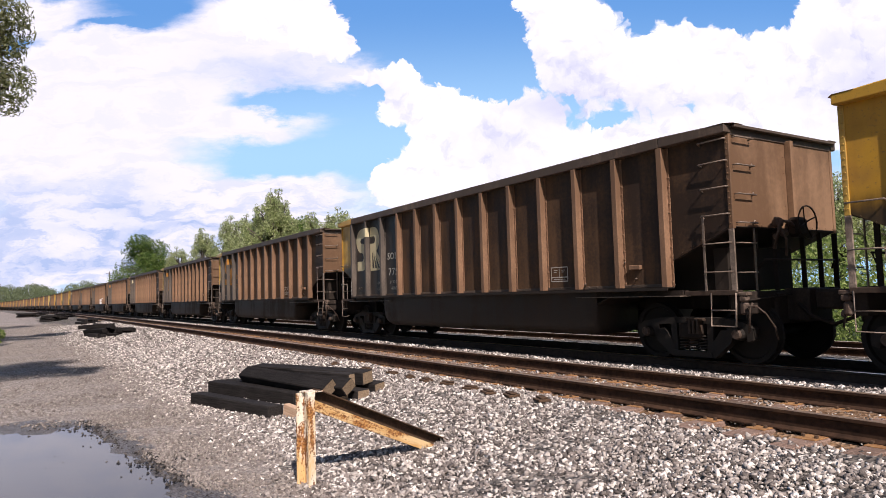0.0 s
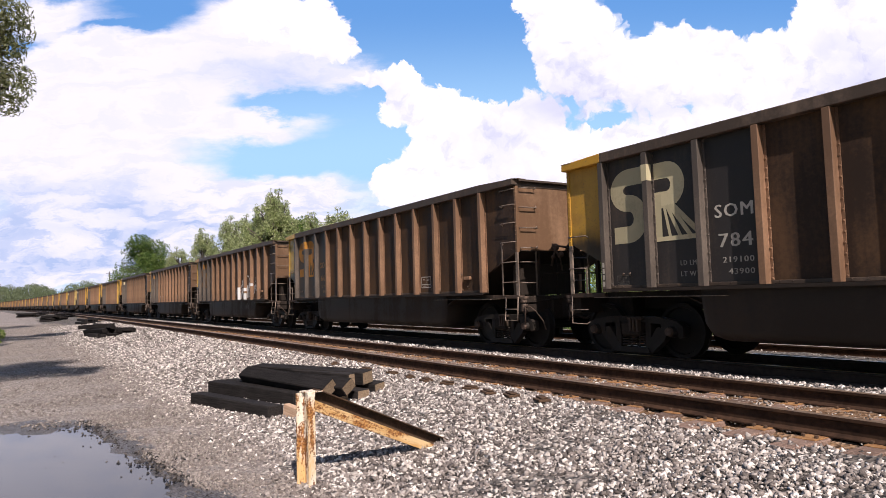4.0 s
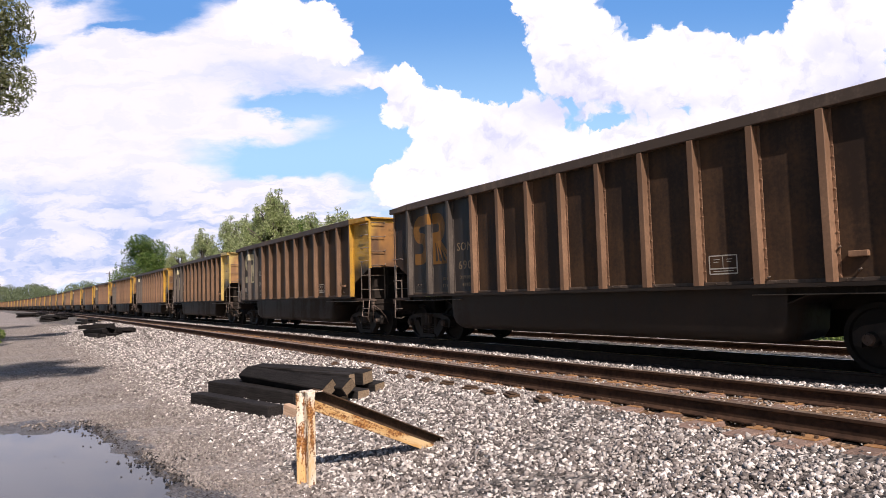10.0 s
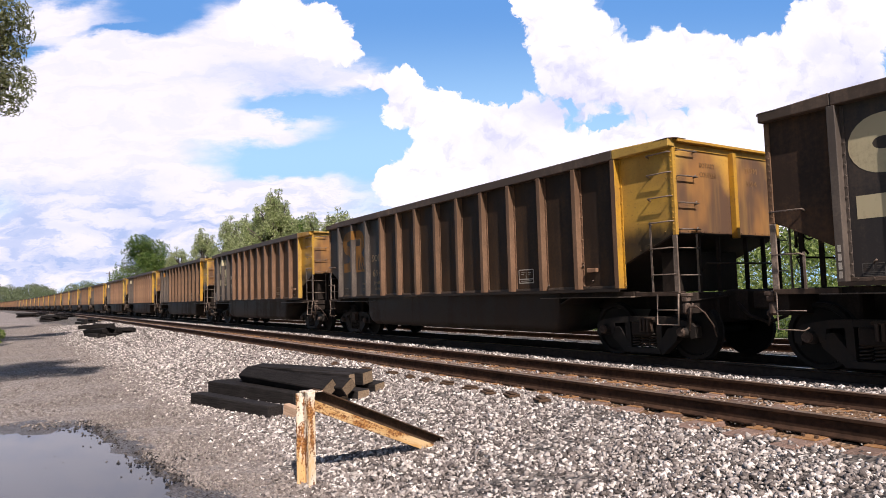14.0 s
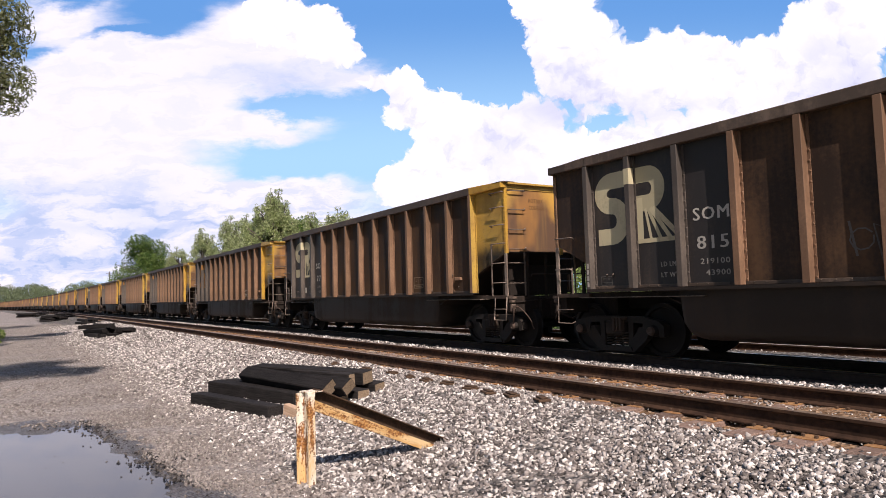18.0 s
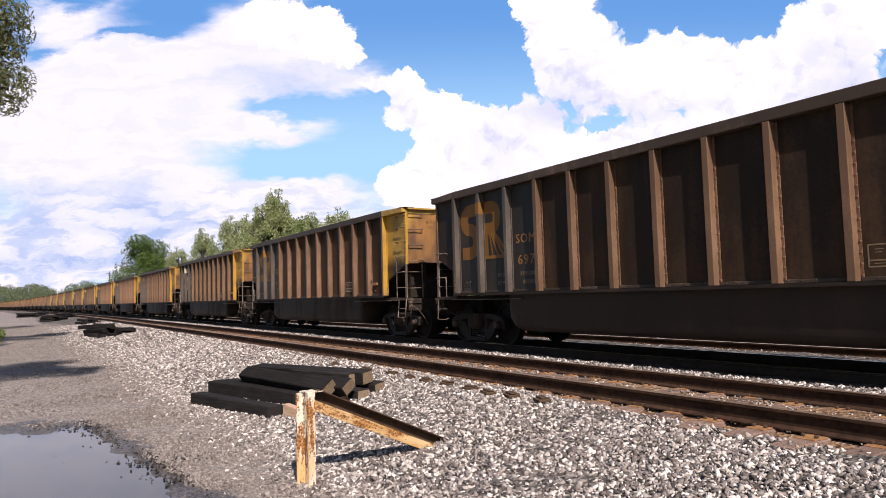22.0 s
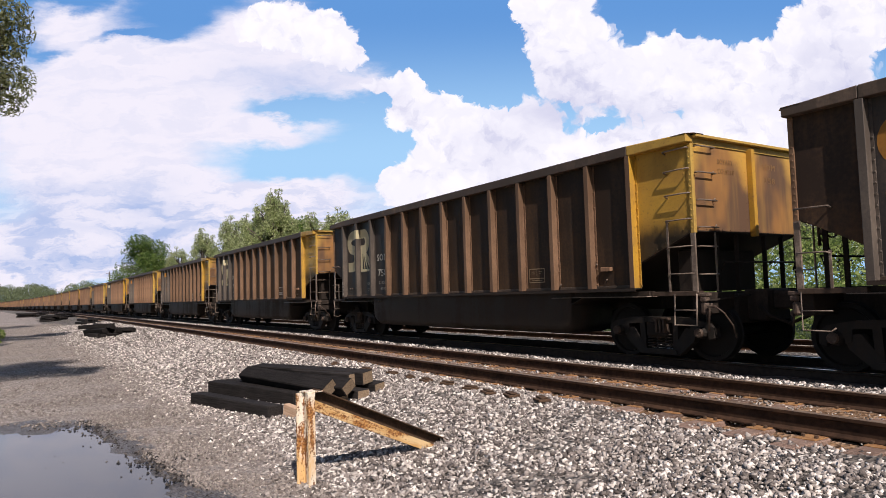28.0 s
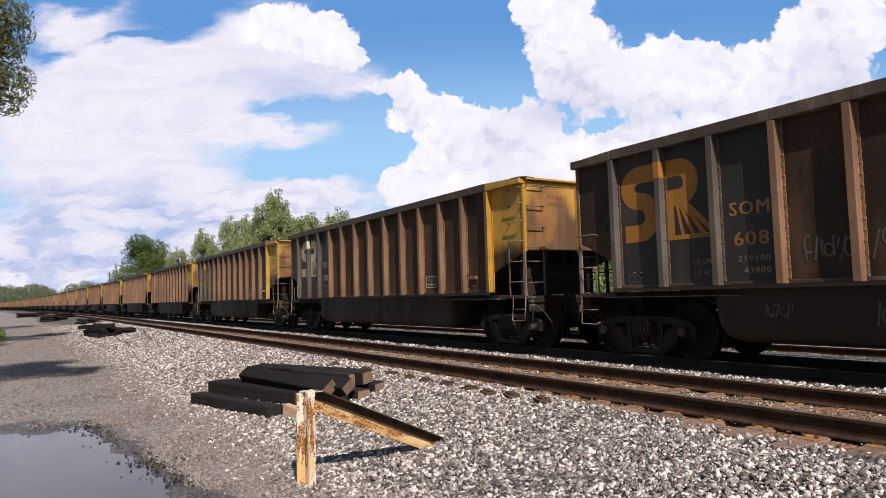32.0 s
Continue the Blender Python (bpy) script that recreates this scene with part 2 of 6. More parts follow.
def wet_mat():
    n = Nodes("wet_gravel", 0.35, spec=0.5)
    v = n.put("TexVoronoi")
    v.inputs["Scale"].default_value = 34
    n.link(n.coord.outputs["Object"], v.inputs["Vector"])
    cell = n.put("SeparateColor")
    n.link(v.outputs["Color"], cell.inputs[0])
    n.bump(v.outputs["Distance"], 1.0, 0.02)
    return n.done(n.ramp(cell.outputs[0], [(0.0, (0.045, 0.038, 0.035)), (0.6, (0.085, 0.072, 0.065)), (1.0, (0.17, 0.15, 0.135))]))


M_WET = wet_mat()
M_GRASS = ground_mat("weedy_ground", (0.035, 0.055, 0.015), (0.065, 0.095, 0.028), (0.12, 0.14, 0.05), 9.0, 1.0, 0.08)


def leaf_mat(name, a, b, c):
    n = Nodes(name, 0.55, spec=0.3)
    geo = n.put("NewGeometry")
    col = n.ramp(geo.outputs["Random Per Island"], [(0.0, a), (0.5, b), (1.0, c)])
    n.bsdf.inputs["Transmission Weight"].default_value = 0.0
    n.value(n.bsdf.inputs["Subsurface Weight"], 0.0)
    out = n.tree.nodes["Material Output"]
    tr = n.put("BsdfTranslucent")
    n.link(col, tr.inputs["Color"])
    mixer = n.put("MixShader")
    mixer.inputs[0].default_value = 0.5
    n.link(n.bsdf.outputs[0], mixer.inputs[1])
    n.link(tr.outputs[0], mixer.inputs[2])
    n.link(mixer.outputs[0], out.inputs["Surface"])
    return n.done(col)


M_LEAF = leaf_mat("green_leaves", (0.050, 0.110, 0.024), (0.14, 0.225, 0.055), (0.30, 0.38, 0.12))
M_BRUSH = leaf_mat("brush_leaves", (0.11, 0.175, 0.045), (0.25, 0.33, 0.09), (0.48, 0.55, 0.20))
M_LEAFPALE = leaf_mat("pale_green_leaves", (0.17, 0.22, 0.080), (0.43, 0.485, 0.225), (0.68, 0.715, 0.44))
M_WILLOW = leaf_mat("olive_leaves", (0.075, 0.085, 0.036), (0.19, 0.20, 0.085), (0.42, 0.43, 0.23))
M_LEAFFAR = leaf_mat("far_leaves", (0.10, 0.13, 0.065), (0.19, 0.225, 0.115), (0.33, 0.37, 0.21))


def water_mat():
    n = Nodes("muddy_water", 0.02, spec=0.5)
    n.bsdf.inputs["IOR"].default_value = 1.33
    n.bump(n.noise(7, 2), 0.02, 0.01)
    return n.done(n.mix(n.noise(1.2, 3), (0.012, 0.017, 0.030), (0.022, 0.029, 0.046)))


M_WATER = water_mat()


# ---- mesh helpers ----
def link_mesh(name, bm, mats, parent=None, label="", smooth=False):
    me = bpy.data.meshes.new(name)
    bm.to_mesh(me)
    bm.free()
    for m in mats if isinstance(mats, (list, tuple)) else [mats]:
        me.materials.append(m)
    if smooth:
        me.polygons.foreach_set("use_smooth", [True] * len(me.polygons))
    ob = new(name, me)
    if parent:
        ob.parent = parent
    if label:
        tagged(ob, label)
    return ob


def part(name, bm, mats, parent, label="", smooth=False):
    """One mesh object under a thing or under a part."""
    return link_mesh(name, bm, mats, parent, label, smooth)


def again(ob, name=None, m=None):
    """One more piece on the same mesh, under the same parent."""
    o = new(name or ob.name.split(".")[0], ob.data)
    o.parent = ob.parent
    if m is not None:
        o.matrix_basis = m
    if "label" in ob:
        o["label"] = ob["label"]
    return o


def box(bm, x0, x1, y0, y1, z0, z1, bevel=0.0, mat=0):
    """A box between the given limits, its edges broken by bevel."""
    m = Matrix.LocRotScale(((x0 + x1) / 2, (y0 + y1) / 2, (z0 + z1) / 2), None, (x1 - x0, y1 - y0, z1 - z0))
    made = bmesh.ops.create_cube(bm, size=1.0, matrix=m)
    faces = {f for v in made["verts"] for f in v.link_faces}
    for f in faces:
        f.material_index = mat
    if bevel:
        edges = list({e for v in made["verts"] for e in v.link_edges})
        bmesh.ops.bevel(bm, geom=edges, offset=bevel, segments=1, affect="EDGES", material=-1)
    return bm


def rod(bm, points, r, sides=6, mat=0):
    """A bent round bar through the points."""
    pts = [Vector(p) for p in points]
    rings = []
    for i, p in enumerate(pts):
        d = (pts[min(i + 1, len(pts) - 1)] - pts[max(i - 1, 0)]).normalized()
        a = d.orthogonal().normalized() if abs(d.z) > 0.9 else Vector((0, 0, 1)).cross(d).normalized()
        b = d.cross(a)
        rings.append([bm.verts.new(p + r * (math.cos(k * math.tau / sides) * a + math.sin(k * math.tau / sides) * b)) for k in range(sides)])
    for q, w in zip(rings, rings[1:]):
        for k in range(sides):
            f = bm.faces.new((q[k], q[(k + 1) % sides], w[(k + 1) % sides], w[k]))
            f.material_index, f.smooth = mat, True
    for ring in (rings[0][::-1], rings[-1]):
        bm.faces.new(ring).material_index = mat
    return bm


def sweep(bm, outline, x0, x1, mat=0, steps=1):
    """A (y, z) outline drawn out along x."""
    rows = [[bm.verts.new((x0 + (x1 - x0) * k / steps, y, z)) for y, z in outline] for k in range(steps + 1)]
    n = len(outline)
    for a, b in zip(rows, rows[1:]):
        for i in range(n):
            bm.faces.new((a[i], a[(i + 1) % n], b[(i + 1) % n], b[i])).material_index = mat
    bm.faces.new(rows[0][::-1]).material_index = mat
    bm.faces.new(rows[-1]).material_index = mat
    return bm


def plate(bm, corners, thick, mat=0):
    """A flat plate from its corners, thickened along its normal."""
    vs = [bm.verts.new(c) for c in corners]
    f = bm.faces.new(vs)
    f.normal_update()
    off = f.normal * -thick
    back = [bm.verts.new(v.co + off) for v in vs]
    f.material_index = mat
    n = len(vs)
    for i in range(n):
        bm.faces.new((vs[(i + 1) % n], vs[i], back[i], back[(i + 1) % n])).material_index = mat
    bm.faces.new(back[::-1]).material_index = mat
    return bm


def disc(bm, c, axis, r, w, sides=24, mat=0, lip=0.0):
    """A wheel-like disc of width w round the axis at c."""
    axis = Vector(axis).normalized()
    a = axis.orthogonal().normalized()
    b = axis.cross(a)
    prof = [(r * 0.30, -w * 0.3), (r * 0.82, -w * 0.18), (r * 0.86, -w * 0.5), (r, -w * 0.5), (r, w * 0.4), (r + lip, w * 0.5), (r * 0.86, w * 0.5), (r * 0.82, w * 0.18), (r * 0.30, w * 0.3)]
    rings = [[bm.verts.new(Vector(c) + axis * h + q * (a * math.cos(k * math.tau / sides) + b * math.sin(k * math.tau / sides))) for k in range(sides)] for q, h in prof]
    for p, q in zip(rings, rings[1:]):
        for k in range(sides):
            bm.faces.new((p[k], p[(k + 1) % sides], q[(k + 1) % sides], q[k])).material_index = mat
    bm.faces.new(rings[0][::-1])
    bm.faces.new(rings[-1])
    return bm


def pydata(name, verts, faces, mats, parent=None):
    me = bpy.data.meshes.new(name)
    me.from_pydata(verts, [], faces)
    for m in mats if isinstance(mats, (list, tuple)) else [mats]:
        me.materials.append(m)
    me.update()
    ob = new(name, me)
    if parent:
        ob.parent = parent
    return ob


# ---- ground ----
def smooth01(v):
    v = np.clip(v, 0, 1)
    return v * v * (3 - 2 * v)


def bed_height(s, y, parts=False):
    """Height of the ground at s along, y across the tracks."""
    ys = [-2000, -30, -6, 2.2, 3.4, 5.0, 5.75, 6.0, 8.0, 8.2, 8.75, 9.05, 9.28, 11.85, 12.3, 14.0, 17.0, 19.0, 60, 3000]
    zs = [-0.6, -0.5, -0.45, -0.45, -0.40, -0.22, -0.155, -0.201, -0.201, -0.112, -0.122, -0.19, -0.205, -0.205, -0.235, -0.25, -0.26, -0.7, -0.6, -0.6]
    z = np.interp(y, ys, zs)
    # the tie ends lie bare at one stretch
    z = z - (0.045 * smooth01((s + 8.0) / 3.0) + 0.008 * smooth01((s + 5.1) / 0.9)) * smooth01((y - 4.9) / 0.7) * smooth01((6.1 - y) / 0.1)
    # the hollow in which the puddle lies
    edge = np.interp(s, [-11, -9.5, -8.0, -6.5, -5], [0.85, 1.05, 1.22, 1.38, 1.45]) + 0.05 * np.sin(s * 1.9) + 0.04 * np.sin(s * 4.3 + 1) + 0.04 * np.sin(s * 9.1)
    far = -10.9 + 0.25 * np.sin(y * 3.1) + 0.14 * np.sin(y * 7.7)
    hole = smooth01((edge - y) / 0.5) * smooth01((s - far) / 0.9) * smooth01((-2.3 - 0.32 * (y + 1.0) ** 2 + 0.2 * np.sin(y * 3.3) - s) / 1.0) * smooth01((y + 3.3 + 0.3 * np.sin(s * 1.1)) / 1.0)
    return (z - 0.045 * hole, hole) if parts else z - 0.045 * hole


def to_world(s, y):
    a = s / RADIUS
    r = RADIUS + y - Y_REF
    return r * np.sin(a), Y_REF - RADIUS + r * np.cos(a)


def build_ground():
    s = np.concatenate([[-2600, -1500, -900, -600, -420, -300, -220, -160, -120, -90, -70, -56, -46, -38, -32], np.arange(-28, -14, 0.5), np.arange(-14, 1.0, 0.12), np.arange(1, 12, 1.0), [14, 20, 30, 50, 90, 180, 400, 900, 2600]])
    y = np.concatenate([[-1800, -700, -250, -100, -45, -22, -12, -7], np.arange(-5, -1, 0.5), np.arange(-1, 6.0, 0.12), np.arange(6, 15, 0.25), [15, 16, 17, 19, 22, 27, 35, 50, 80, 140, 260, 500, 1000, 2600]])
    S, Y = np.meshgrid(s, y, indexing="ij")
    Z = bed_height(S, Y)
    fine = (np.abs(S + 7) < 21) & (np.abs(Y - 4) < 11)
    Z = Z + np.where(fine, 0.010 * np.sin(S * 2.1 + Y * 1.3) + 0.008 * np.sin(S * 5.3 - Y * 3.7) + 0.012 * (np.random.rand(*S.shape) - 0.5), 0.0)
    X, W = to_world(S, Y)
    n, m = S.shape
    verts = np.stack([X, W, Z], -1).reshape(-1, 3)
    i, j = np.meshgrid(np.arange(n - 1), np.arange(m - 1), indexing="ij")
    q = (i * m + j).ravel()
    faces = np.stack([q, q + m, q + m + 1, q + 1], -1)
    ob = pydata("ground", verts.tolist(), faces.tolist(), [M_ROAD, M_BED, M_MUCK, M_GRASS, M_SOOT, M_WET])
    yc = ((Y[:-1, :-1] + Y[1:, 1:]) / 2).ravel()
    sc = ((S[:-1, :-1] + S[1:, 1:]) / 2).ravel()
    lim = 2.35 + 0.35 * np.sin(sc * 0.4)
    idx = np.where(yc > 17.5, 3, np.where(yc > lim, 1, 0))
    idx = np.where((yc > 5.9) & (yc < 8.1), 2, idx)
    idx = np.where((yc > 8.72) & (yc < 12.9), 4, np.where((yc > 12.9) & (yc < 13.95), 1, idx))
    idx = np.where(yc < -6.5, 3, idx)
    _, hole = bed_height(sc + 0.12, yc - 0.10, True)
    _, hole2 = bed_height(sc + 0.95 + 0.25 * np.sin(yc * 5.0), yc - 0.16, True)
    idx = np.where((hole > 0.05) | (hole2 > 0.9), 5, idx)
    ob.data.polygons.foreach_set("material_index", idx.astype(np.int32))
    ob.data.polygons.foreach_set("use_smooth", np.ones(len(idx), bool))
    return tagged(ob, "grey gravel service road beside stone ballast and weedy ground", "ground", kind="structure")


build_ground()


def build_puddle():
    bm = bmesh.new()
    ring = [bm.verts.new((x, y, 0)) for x, y in ((-11.4, -3.4), (-2.0, -3.4), (-2.0, 1.6), (-11.4, 1.6))]
    bm.faces.new(ring)
    ob = link_mesh("puddle", bm, M_WATER)
    ob.location.z = ROAD_Z - 0.017
    return tagged(ob, "shallow still puddle on the gravel road reflecting clouds", "water", kind="structure")


build_puddle()

def stone_shape(k):
    """One of a few rough, angular stones: 8 corners, 12 faces."""
    rng = np.random.RandomState(100 + k)
    v = np.array([(x, y, z) for x in (-1, 1) for y in (-1, 1) for z in (-1, 1)], float) * 0.62
    v = (v + 0.30 * rng.randn(8, 3).clip(-1.3, 1.3)) * np.array([1.15, 0.85, 0.55])
    f = np.array([(0, 1, 3, 2), (4, 6, 7, 5), (0, 4, 5, 1), (2, 3, 7, 6), (0, 2, 6, 4), (1, 5, 7, 3)])
    f = np.concatenate([f[:, [0, 1, 2]], f[:, [0, 2, 3]]])
    return v, f


SHAPES = [stone_shape(k) for k in range(24)]


def scatter(name, s, y, size, mat, sink=0.25, label=""):
    """Loose stones at the places (s, y), as one heap of stuff."""
    rng = np.random.RandomState(len(s))
    V, F, off = [], [], 0
    z = bed_height(s, y)
    x, w = to_world(s, y)
    kind = rng.randint(0, len(SHAPES), len(s))
    for k, (sv, sf) in enumerate(SHAPES):
        pick = np.where(kind == k)[0]
        n = len(pick)
        if not n:
            continue
        q = rng.randn(n, 4)
        q[:, 1:3] *= 0.45
        q /= np.linalg.norm(q, axis=1)[:, None]
        a, b, c, d = q.T
        R = np.stack([1 - 2 * (c * c + d * d), 2 * (b * c - a * d), 2 * (b * d + a * c), 2 * (b * c + a * d), 1 - 2 * (b * b + d * d), 2 * (c * d - a * b), 2 * (b * d - a * c), 2 * (c * d + a * b), 1 - 2 * (b * b + c * c)], -1).reshape(n, 3, 3)
        v = np.einsum("nij,kj->nki", R, sv) * size[pick][:, None, None]
        v += np.stack([x[pick], w[pick], z[pick] + size[pick] * (0.35 - sink) + rng.rand(n) * size[pick] * 0.4], -1)[:, None, :]
        V.append(v.reshape(-1, 3))
        F.append((sf[None] + (np.arange(n) * len(sv))[:, None, None] + off).reshape(-1, 3))
        off += n * len(sv)
    V, F = np.concatenate(V), np.concatenate(F)
    me = bpy.data.meshes.new(name)
    me.vertices.add(len(V))
    me.vertices.foreach_set("co", V.astype(np.float32).ravel())
    me.loops.add(F.size)
    me.loops.foreach_set("vertex_index", F.astype(np.int32).ravel())
    me.polygons.add(len(F))
    me.polygons.foreach_set("loop_start", np.arange(0, F.size, 3, dtype=np.int32))
    me.update(calc_edges=True)
    me.materials.append(mat)
    return tagged(new(name, me), label, "gravel", kind="stuff")


def lay_stones():
    rng = np.random.RandomState(5)

    def spread(n, s0, s1, y0, y1, lo, hi):
        return rng.uniform(s0, s1, n), rng.uniform(y0, y1, n), lo + (hi - lo) * rng.rand(n) ** 2

    def fringe(n, s0, s1, w, lo, hi):
        """Stones that thin out towards the road."""
        return rng.uniform(s0, s1, n), 2.55 - np.abs(rng.randn(n)) * w, lo + (hi - lo) * rng.rand(n) ** 2

    parts = [spread(52000, -12, 0.5, 2.3, 5.95, 0.012, 0.035), spread(16000, -12, 0.5, 2.3, 5.95, 0.010, 0.020), spread(24000, -26, -12, 2.5, 5.95, 0.020, 0.044), fringe(6500, -14, -3, 0.32, 0.012, 0.030), fringe(5500, -30, -12, 0.35, 0.013, 0.032), fringe(3000, -60, -28, 0.4, 0.022, 0.045), spread(12000, -60, -26, 2.7, 5.95, 0.03, 0.06),
             spread(6000, -14, 1, 8.0, 8.82, 0.016, 0.038), spread(4500, -60, -14, 8.0, 8.8, 0.025, 0.05), spread(1300, -16, 1, 6.1, 7.85, 0.012, 0.030), spread(1500, -22, 1, 6.30, 6.95, 0.012, 0.028), spread(700, -12, 1, 6.9, 7.5, 0.012, 0.026), spread(900, -40, 2, 13.50, 13.84, 0.012, 0.026), spread(2500, -40, 2, 14.0, 16.4, 0.02, 0.05), spread(14000, 0.5, 7, 2.3, 5.95, 0.014, 0.04)]
    s, y, z = (np.concatenate([p[i] for p in parts]) for i in range(3))
    keep = ~((s > -5.6) & (y > 5.55) & (y < 5.98) & (rng.rand(len(s)) < 0.5))
    # few stones on the bare tie ends
    bare = (s > -4.75) & (y > 5.62) & (np.abs((s - 1.33 + 0.265) % 0.53 - 0.265) < 0.125)
    keep &= ~(bare & (y < 6.3) & (rng.rand(len(s)) < 0.6))
    s, y, z = s[keep], y[keep], z[keep]
    scatter("ballast_stones", s, y, z, M_BALLAST, label="loose angular grey and white ballast stones beside the tracks")
    parts = [spread(3500, -16, 1, 6.1, 7.85, 0.008, 0.020), spread(15000, -12, -3, 0.8, 2.6, 0.006, 0.018), spread(9000, -8.5, -3, 1.2, 2.6, 0.008, 0.022), spread(16000, -30, -8, -1.8, 2.8, 0.010, 0.026), spread(9000, -70, -28, -2.0, 3.2, 0.016, 0.040)]
    for n, s0, s1, w in ((5000, -14, -3, 0.55), (5000, -30, -12, 0.6)):
        parts.append((rng.uniform(s0, s1, n), 2.4 - np.abs(rng.randn(n)) * w, 0.009 + 0.021 * rng.rand(n) ** 2))
    s, y, z = (np.concatenate([p[i] for p in parts]) for i in range(3))
    n = 520
    sw = rng.uniform(-10.8, -4.4, n)
    yw = np.interp(sw, [-11, -9.5, -8.0, -6.5, -5], [0.85, 1.05, 1.22, 1.38, 1.45]) - 0.02 - np.abs(rng.randn(n)) * 0.16
    sf, yf = -10.6 + np.abs(rng.randn(70)) * 0.35, rng.uniform(-2, 0.9, 70)
    sd, yd = rng.uniform(-10, -5, 70), rng.uniform(-0.8, 1.0, 70)
    sw, yw = np.concatenate([sw, sf, sd]), np.concatenate([yw, yf, yd])
    scatter("wet_pebbles", sw, yw, 0.007 + 0.015 * rng.rand(len(sw)) ** 2, M_WETSTONE, 0.0, label="dark wet pebbles along the edge of the puddle")
    sw = rng.uniform(-10.4, -4.6, 75)
    yw = np.interp(sw, [-11, -9.5, -8.0, -6.5, -5], [0.85, 1.05, 1.22, 1.38, 1.45]) - 0.14 - np.abs(rng.randn(75)) * 0.28
    scatter("puddle_stones", sw, yw, 0.009 + 0.012 * rng.rand(75) ** 2, M_WETSTONE, -0.55, label="dark wet stones that stand out of the shallow puddle")
    _, hole = bed_height(s, y, True)
    dry = hole < 0.05
    s, y, z = s[dry], y[dry], z[dry]
    scatter("road_pebbles", s, y, z, M_PEBBLE, label="small grey pebbles strewn over the gravel road")


lay_stones()

# ---- tracks ----
RAIL = [(-0.075, -0.185), (0.075, -0.185), (0.075, -0.173), (0.012, -0.150), (0.009, -0.048), (0.036, -0.034), (0.036, -0.004), (0.03, 0.0), (-0.03, 0.0), (-0.036, -0.004), (-0.036, -0.034), (-0.009, -0.048), (-0.012, -0.150), (-0.075, -0.173)]
RAIL_S = [-900, -600, -420, -300, -220, -160, -120, -90, -70, -55, -43, -33, -25, -18, -12, -6, 0, 8, 20, 45, 90]


# the worn head of a busy rail is crowned
RAIL_WORN = RAIL[:5] + [(0.038, -0.036), (0.038, -0.004), (0.0, 0.0), (-0.038, -0.004), (-0.038, -0.036)] + RAIL[11:]


def rail(y, z, top, label):
    shiny = top == M_RAILSHINE
    outline = RAIL_WORN if shiny else RAIL
    bm = bmesh.new()
    rows = []
    for s in RAIL_S:
        m = on_track(s, y, z)
        rows.append([bm.verts.new(m @ Vector((0, q, h))) for q, h in outline])
    n = len(outline)
    for a, b in zip(rows, rows[1:]):
        for i in range(n):
            bm.faces.new((a[i], b[i], b[(i + 1) % n], a[(i + 1) % n])).material_index = 1 if (6 <= i <= (7 if shiny else 8)) else 0
    bm.faces.new(rows[0])
    bm.faces.new(rows[-1][::-1])
    return tagged(link_mesh("rail", bm, [M_RAILSOOT if shiny else M_RAIL, top]), label, "rail", "rails of the two tracks", "structure")


for dy in (-0.7525, 0.7525):
    rail(NEAR_Y + dy, 0.0, M_RAILTOP, "rusty steel rail of the empty track with dull head")
for dy in (-0.7525, 0.7525):
    rail(TRAIN_Y + dy, TRAIN_Z - DROP, M_RAILSHINE, "steel rail under the coal train with polished head")

# a third track beyond the train
FAR_Y, FAR_Z = 14.66, -0.09
for dy in (-0.7525, 0.7525):
    rail(FAR_Y + dy, FAR_Z, M_RAILPALE, "rusty steel rail of the track beyond the train")


def build_tie():
    bm = bmesh.new()
    box(bm, -0.115, 0.115, -1.3, 1.3, -0.37, -0.191, 0.012)
    tie = tagged(link_mesh("railway_tie", bm, M_TIE), "weathered brown wooden tie with rusty plates in ballast", "railway tie", "ties of the empty track", "structure")
    for dy in (-0.7525, 0.7525):
        bm = bmesh.new()
        box(bm, -0.095, 0.095, dy - 0.19, dy + 0.19, -0.193, -0.181, 0.004)
        pl = part("tie_plate", bm, M_PLATE, tie)
        for k, (px, py) in enumerate(((-0.06, -0.1), (0.06, -0.1), (-0.06, 0.1), (0.06, 0.1))):
            b2 = bmesh.new()
            box(b2, px - 0.012, px + 0.012, dy + py - 0.022, dy + py + 0.016, -0.185, -0.153, 0.004)
            part("spike", b2, M_SPIKE, pl)
    return tie


def lay_ties():
    proto = build_tie()
    rng = random.Random(3)
    for k in range(62):
        s = 1.33 - 0.53 * k
        m = on_track(s + rng.uniform(-0.03, 0.03), NEAR_Y + rng.uniform(-0.12, 0.06), rng.uniform(-0.004, 0.004), radians(rng.uniform(-1.2, 1.2)))
        if k == 0:
            proto.matrix_basis = m
        else:
            copy_thing(proto, m)
    bm = bmesh.new()
    box(bm, -0.115, 0.115, -1.3, 1.3, -0.37, -0.191, 0.012)
    proto = tagged(link_mesh("railway_tie", bm, M_TREAD), "dark wooden tie under the coal train", "railway tie", "ties of the train's track", "structure")
    for k in range(50):
        m = on_track(3 - 0.53 * k, TRAIN_Y, TRAIN_Z - DROP)
        if k == 0:
            proto.matrix_basis = m
        else:
            copy_thing(proto, m)

    bm = bmesh.new()
    box(bm, -0.115, 0.115, -1.3, 1.3, -0.37, -0.187, 0.012)
    proto = tagged(link_mesh("railway_tie", bm, M_TIE), "weathered wooden tie of the track beyond the train", "railway tie", "ties of the far track", "structure")
    for k in range(60):
        m = on_track(3 - 0.53 * k, FAR_Y, FAR_Z)
        if k == 0:
            proto.matrix_basis = m
        else:
            copy_thing(proto, m)


lay_ties()


